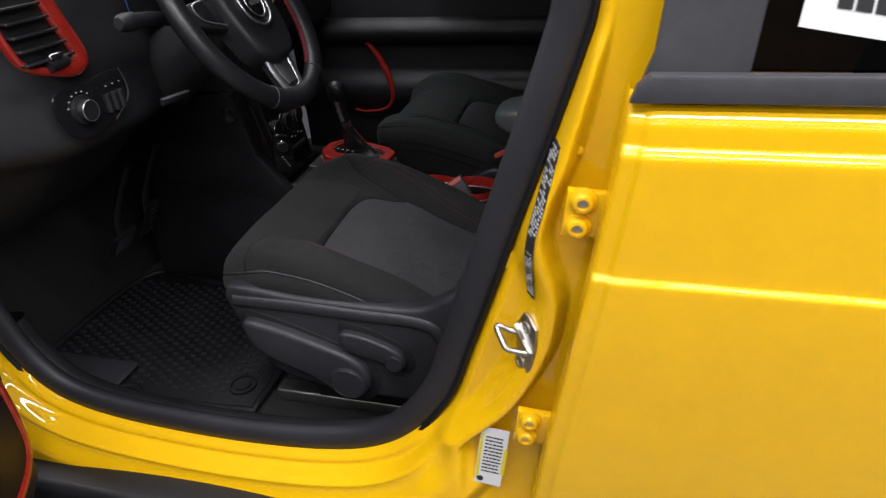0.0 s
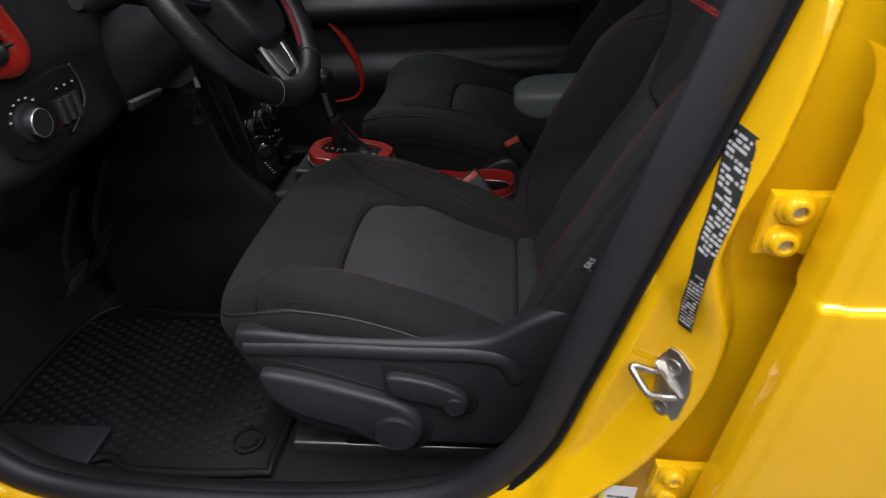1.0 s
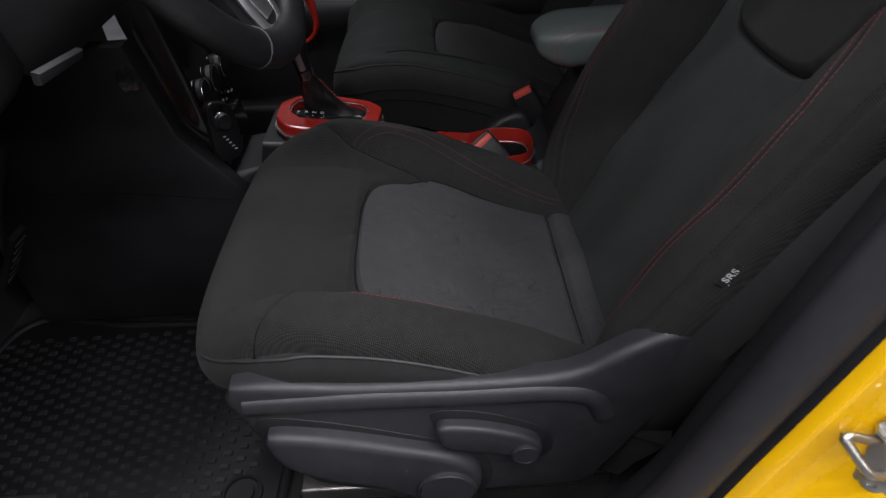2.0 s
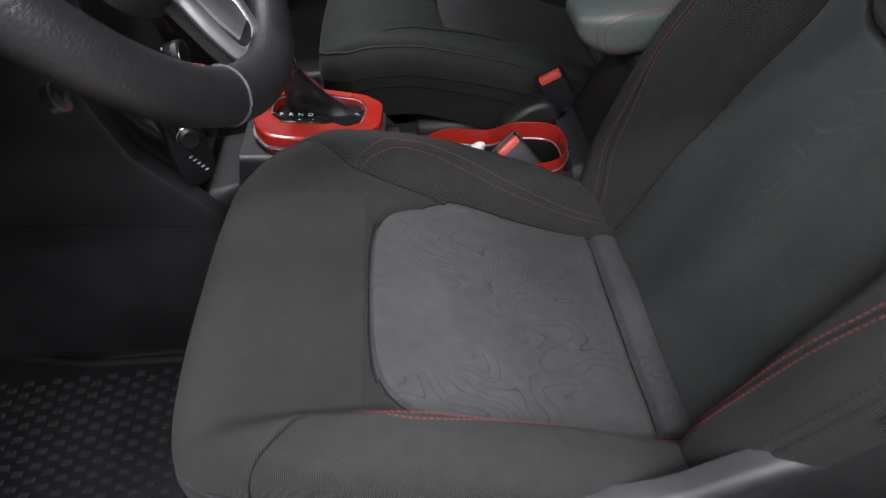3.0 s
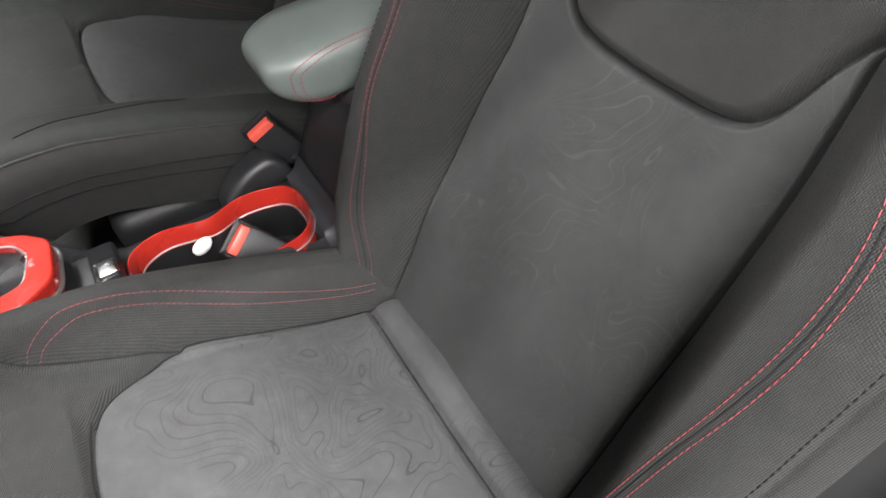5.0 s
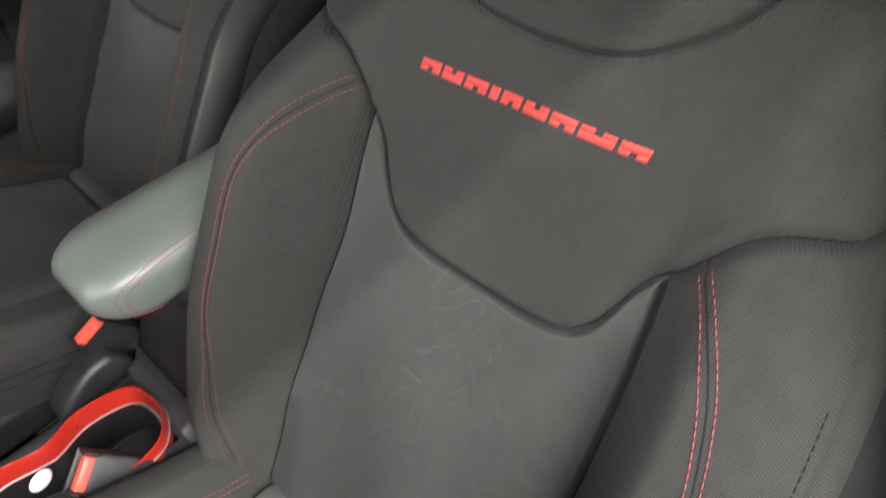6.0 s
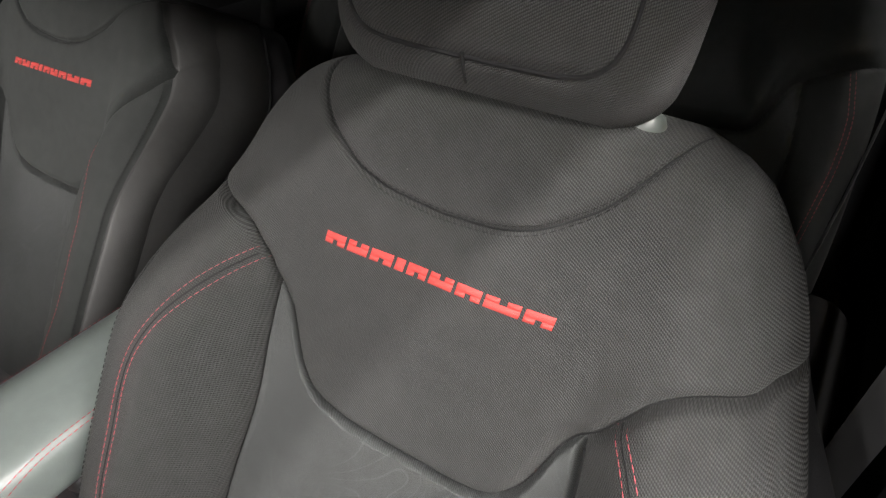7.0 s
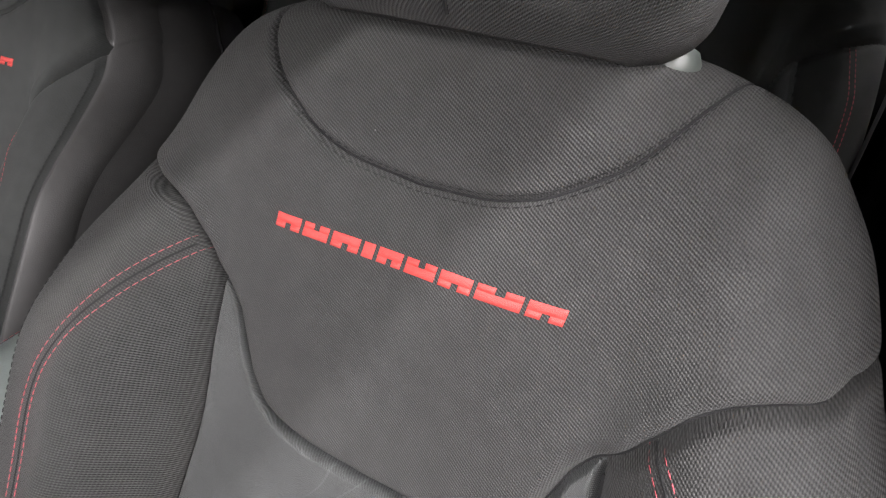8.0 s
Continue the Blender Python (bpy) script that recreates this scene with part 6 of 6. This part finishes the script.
for i in range(26):
    for j in range(20):
        x, y = -1.15 + i * pitch, -0.66 + j * pitch + (i % 2) * pitch / 2
        if y < -0.62 or y > -0.17 or (x > -0.53) or (x > -0.60 and y < -0.53):
            continue
        n = len(vs)
        for h, k in ((0.0, 1.0), (0.0045, 0.75)):
            vs += [(x - 0.0085 * k, y - 0.0052 * k, 0.354 + h), (x + 0.0085 * k, y - 0.0052 * k, 0.354 + h), (x + 0.0085 * k, y + 0.0052 * k, 0.354 + h), (x - 0.0085 * k, y + 0.0052 * k, 0.354 + h)]
        fs += [(n + 4, n + 5, n + 6, n + 7)] + [(n + a, n + (a + 1) % 4, n + 4 + (a + 1) % 4, n + 4 + a) for a in range(4)]
tagged(part("stud_field", (vs, fs), STUD, MAT), kind="stuff")
part("anchor_ring", lathe([(0.034, 0.0), (0.034, 0.008), (0.029, 0.009), (0.028, 0.003), (0.020, 0.002), (0.019, 0.007), (0.001, 0.007)], Matrix.Translation((-0.56, -0.572, 0.354)), 32), RUBBER, MAT)
part("foot_pad", box_bm((0.26, 0.12, 0.012), (-1.0, -0.62, 0.372), 0.006), TRIM, MAT, "worn grey heel pad")


def pedal(name, at, w, h, label):
    root = thing(name, at, label, "pedal", "pedals")
    m = axes(at, (0, 1, 0), (0.55, 0, 0.83))
    pad = part("pad", slab_bm([(-w / 2, -h / 2), (w / 2, -h / 2), (w / 2, h / 2), (-w / 2, h / 2)], 0.012, m, 0.004), RUBBER, root)
    for k in range(6):
        part("rib", box_bm((w * 0.8, 0.004, 0.004), (0, 0, 0), 0.001, 1, m @ Matrix.Translation((0, -h * 0.38 + k * h * 0.15, 0.013))), TRIM, pad)
    part("arm", sweep(curve_points([tuple(m @ Vector((0, 0, 0))), tuple(m @ Vector((0, 0.08, -0.03))), tuple(m @ Vector((0, 0.25, -0.04)))], 10), 0.008, 0.012, 8), PLASTIC, root)


pedal("brake_pedal", (-1.0, -0.35, 0.62), 0.085, 0.065, "black ribbed rubber brake pedal")
pedal("accelerator_pedal", (-1.0, -0.228, 0.63), 0.045, 0.13, "black ribbed rubber accelerator pedal")

# ---- rear bench ----
BENCH = thing("rear_bench", (1.1, -0.035, 0.335), "black cloth rear bench with contoured backrest", "car seat")
RB_AT, RB_UP = np.array([0.98, 0.0, 0.62]), np.array([0.39, 0, 0.92])
RB_OUT = np.array([-0.92, 0, 0.39])
rb_half = smooth_line([0.0, 0.15, 0.27, 0.37, 0.48, 0.56, 0.62, 0.66], [0.312, 0.312, 0.309, 0.303, 0.293, 0.280, 0.262, 0.235])
rb_insert = smooth_line([0.0, 0.2, 0.29, 0.335, 0.47, 0.52], [0.205, 0.203, 0.199, 0.197, 0.176, 0.168])
rb_yoke = smooth_line([0.0, 0.09, 0.115, 0.13, 0.145, 0.16, 0.18, 0.24, 0.27, 0.32], [0.364, 0.367, 0.375, 0.390, 0.425, 0.460, 0.476, 0.504, 0.515, 0.53])


def rb_seams(u, v):
    a, e = np.abs(u), 0.002
    g = (rb_yoke(a + e) - rb_yoke(np.abs(a - e))) / (2 * e)
    return a - rb_insert(v), (v - rb_yoke(a)) / np.sqrt(1 + g * g)


def rb_place(u, v, lift=0.0):
    u, v = np.asarray(u, float), np.asarray(v, float)
    s1, s2 = rb_seams(u, v)
    w = lift + 0.040 * step(-0.005, 0.06, s1) * step(0.60, 0.40, v) - 0.010 * np.exp(-(s1 / 0.005) ** 2) * (s2 < 0) - 0.010 * np.exp(-(s2 / 0.005) ** 2) + 0.016 * step(0, 0.03, s2)
    k = np.clip((np.abs(u) - (rb_half(v) - 0.06)) / 0.06, 0, 1)
    w = w - 0.06 * (1 - np.sqrt(np.maximum(1 - k * k, 0)))
    k = np.clip((v - 0.60) / 0.06, 0, 1)
    w = w - 0.06 * (1 - np.sqrt(np.maximum(1 - k * k, 0)))
    return RB_AT + v[..., None] * RB_UP + w[..., None] * RB_OUT + u[..., None] * np.array([0, 1.0, 0])


for sy in (-0.36, 0.29):
    v = np.linspace(0, 0.66, 200)
    q = np.sin(np.linspace(-1, 1, 190) * np.pi / 2 * 0.98) / np.sin(np.pi / 2 * 0.98)
    A, B = q[None, :] * rb_half(v)[:, None], np.repeat(v[:, None], 190, 1)
    panel_set(A, B, rb_place, [lambda a, b: rb_seams(a, b)[1], lambda a, b: np.where(rb_seams(a, b)[1] < 0, rb_seams(a, b)[0], 9.0)],
              lambda a, b: np.where(rb_seams(a, b)[1] > 0, 0, np.where(rb_seams(a, b)[0] < 0, 1, np.where(a > 0, 2, 3))),
              [("shoulder_panel", SMOOTH_CLOTH, ""), ("centre_panel", INSERT_BACK, "dark grey centre panel"), ("bolster", SMOOTH_CLOTH, ""), ("bolster", SMOOTH_CLOTH, "")], BENCH, (0, sy, 0))
    for s in (-1, 1):
        for du in (0.0, 0.008):
            line = [(s * (a + du), b) for a, b in ((0.236, 0.500), (0.248, 0.46), (0.258, 0.42), (0.262, 0.35), (0.258, 0.283), (0.250, 0.18), (0.243, 0.06))]
            part("red_seam", stitches(line, rb_place, (0, sy, 0), 0.006, 0.002, 0.0007), THREAD, BENCH, "red double stitching")
    edge = np.array([rb_place(np.array([a]), np.array([b]))[0] for a, b in [(-float(rb_half(x)), x) for x in np.linspace(0, 0.66, 40)] + [(x, 0.66) for x in np.linspace(-0.235, 0.235, 20)[1:-1]] + [(float(rb_half(x)), x) for x in np.linspace(0.66, 0, 40)]]) + np.array([0, sy, 0])
    part("back_rim", grid(np.array([edge, edge - 0.05 * RB_OUT, edge - 0.10 * RB_OUT])), CLOTH_SIDE, BENCH)
    m = axes(tuple(RB_AT + 0.74 * RB_UP + np.array([0, sy, 0])), (0, 1, 0), tuple(RB_UP))
    part("headrest", box_bm((0.26, 0.16, 0.10), (0, 0, 0), 0.035, 5, m), SMOOTH_CLOTH, BENCH)
    part("cushion", box_bm((0.50, 0.70, 0.22), (0.78, sy - 0.035 * (1 if sy < 0 else -1), 0.66), 0.06, 6), CLOTH_SIDE, BENCH)
part("bench_base", box_bm((0.50, 1.46, 0.20), (0.80, -0.035, 0.43), 0.02), CARPET, BENCH)

# belts on the pillars
for by, nm in ((-0.70, "driver_belt"), (0.66, "passenger_belt")):
    b = thing(nm, (0.40, by, 0.6), "black woven seat belt hanging at the pillar", "seat belt", "seat belts")
    pts = curve_points([(0.44, by, 1.42), (0.45, by * 0.995, 1.15), (0.47, by * 0.99, 0.9), (0.50, by, 0.6), (0.50, by, 0.42)], 30)
    part("webbing", sweep(pts, 0.0014, 0.024, 8, side=(0.9, 0.4, 0)), BELT, b)
    part("belt_guide", box_bm((0.05, 0.03, 0.07), (0.44, by * 1.01, 1.45), 0.01), PLASTIC, b)
for by in (-0.655, 0.655):
    b = thing("rear_belt", (1.06, by, 0.6), "dark grey woven rear seat belt hanging beside the bench", "seat belt", "seat belts")
    pts = curve_points([(1.22, by, 1.42), (1.12, by * 1.01, 1.12), (1.05, by, 0.92), (1.0, by * 0.98, 0.76)], 30)
    part("webbing", sweep(pts, 0.0014, 0.024, 8, side=(0.75, 0.0, -0.3)), WEBBING, b)
    part("belt_guide", box_bm((0.05, 0.03, 0.07), (1.23, by * 1.02, 1.44), 0.01), PLASTIC, b)
part("far_pillar_trim", box_bm((0.12, 0.08, 1.35), (0.27, 0.78, 1.02), 0.02), PLASTIC, CABIN)

# ---- driver's door, standing open ----
FRONT_DOOR = thing("driver_door", (-0.86, -0.93, 0.45), "open driver's door with black inner panel and red accent", "car door")
hinge_at, swing = Vector((-0.87, -0.955, 0)), radians(-62)
dd = Vector((math.cos(swing), math.sin(swing), 0))
dn = Vector((-dd.y, dd.x, 0))          # towards the cabin
MD = Matrix((dd, (0, 0, 1), dn)).transposed().to_4x4()
MD.translation = hinge_at
body = [(0.02, 0.42), (0.80, 0.42), (0.95, 0.50), (1.02, 0.70), (1.06, 1.0), (1.08, 1.22), (0.0, 1.22)]
part("door_shell", slab_bm([tuple(p) for p in body], 0.06, MD @ Matrix.Translation((0, 0, -0.10)), 0.01), YELLOW, FRONT_DOOR, "yellow door shell")
inner = curve_points([(-0.005, 0.58), (0.015, 0.46), (0.06, 0.405), (0.40, 0.39), (0.78, 0.42), (0.90, 0.52), (0.96, 0.72), (1.0, 1.0), (1.02, 1.20), (0.5, 1.20), (-0.06, 1.20), (-0.055, 0.80)], 90, closed=True)
part("inner_panel", slab_bm([tuple(p) for p in inner], 0.11, MD @ Matrix.Translation((0, 0, -0.04)), 0.025, 4), PLASTIC, FRONT_DOOR)
acc = np.array([-0.055, -0.135, 0]) + curve_points([(0.21, 0.935, 0.074), (0.14, 0.90, 0.074), (0.08, 0.82, 0.072), (0.075, 0.70, 0.072), (0.10, 0.625, 0.072), (0.18, 0.600, 0.074), (0.28, 0.612, 0.074), (0.33, 0.66, 0.074), (0.33, 0.74, 0.074), (0.29, 0.83, 0.074)], 80, closed=True)
part("accent", sweep(np.array([tuple(MD @ Vector(p)) for p in acc]), 0.011, 0.008, 8, closed=True, side=tuple(dn)), RED, FRONT_DOOR, "red ring round the door speaker")
part("speaker_grille", slab_bm([tuple(p[:2]) for p in acc], 0.004, MD @ Matrix.Translation((0, 0, 0.0705)), 0.001), RUBBER, FRONT_DOOR)
part("door_glass", slab_bm([(0.10, 1.22), (1.05, 1.22), (0.98, 1.60), (0.45, 1.60)], 0.004, MD @ Matrix.Translation((0, 0, -0.07)), 0), CLEAR, FRONT_DOOR)
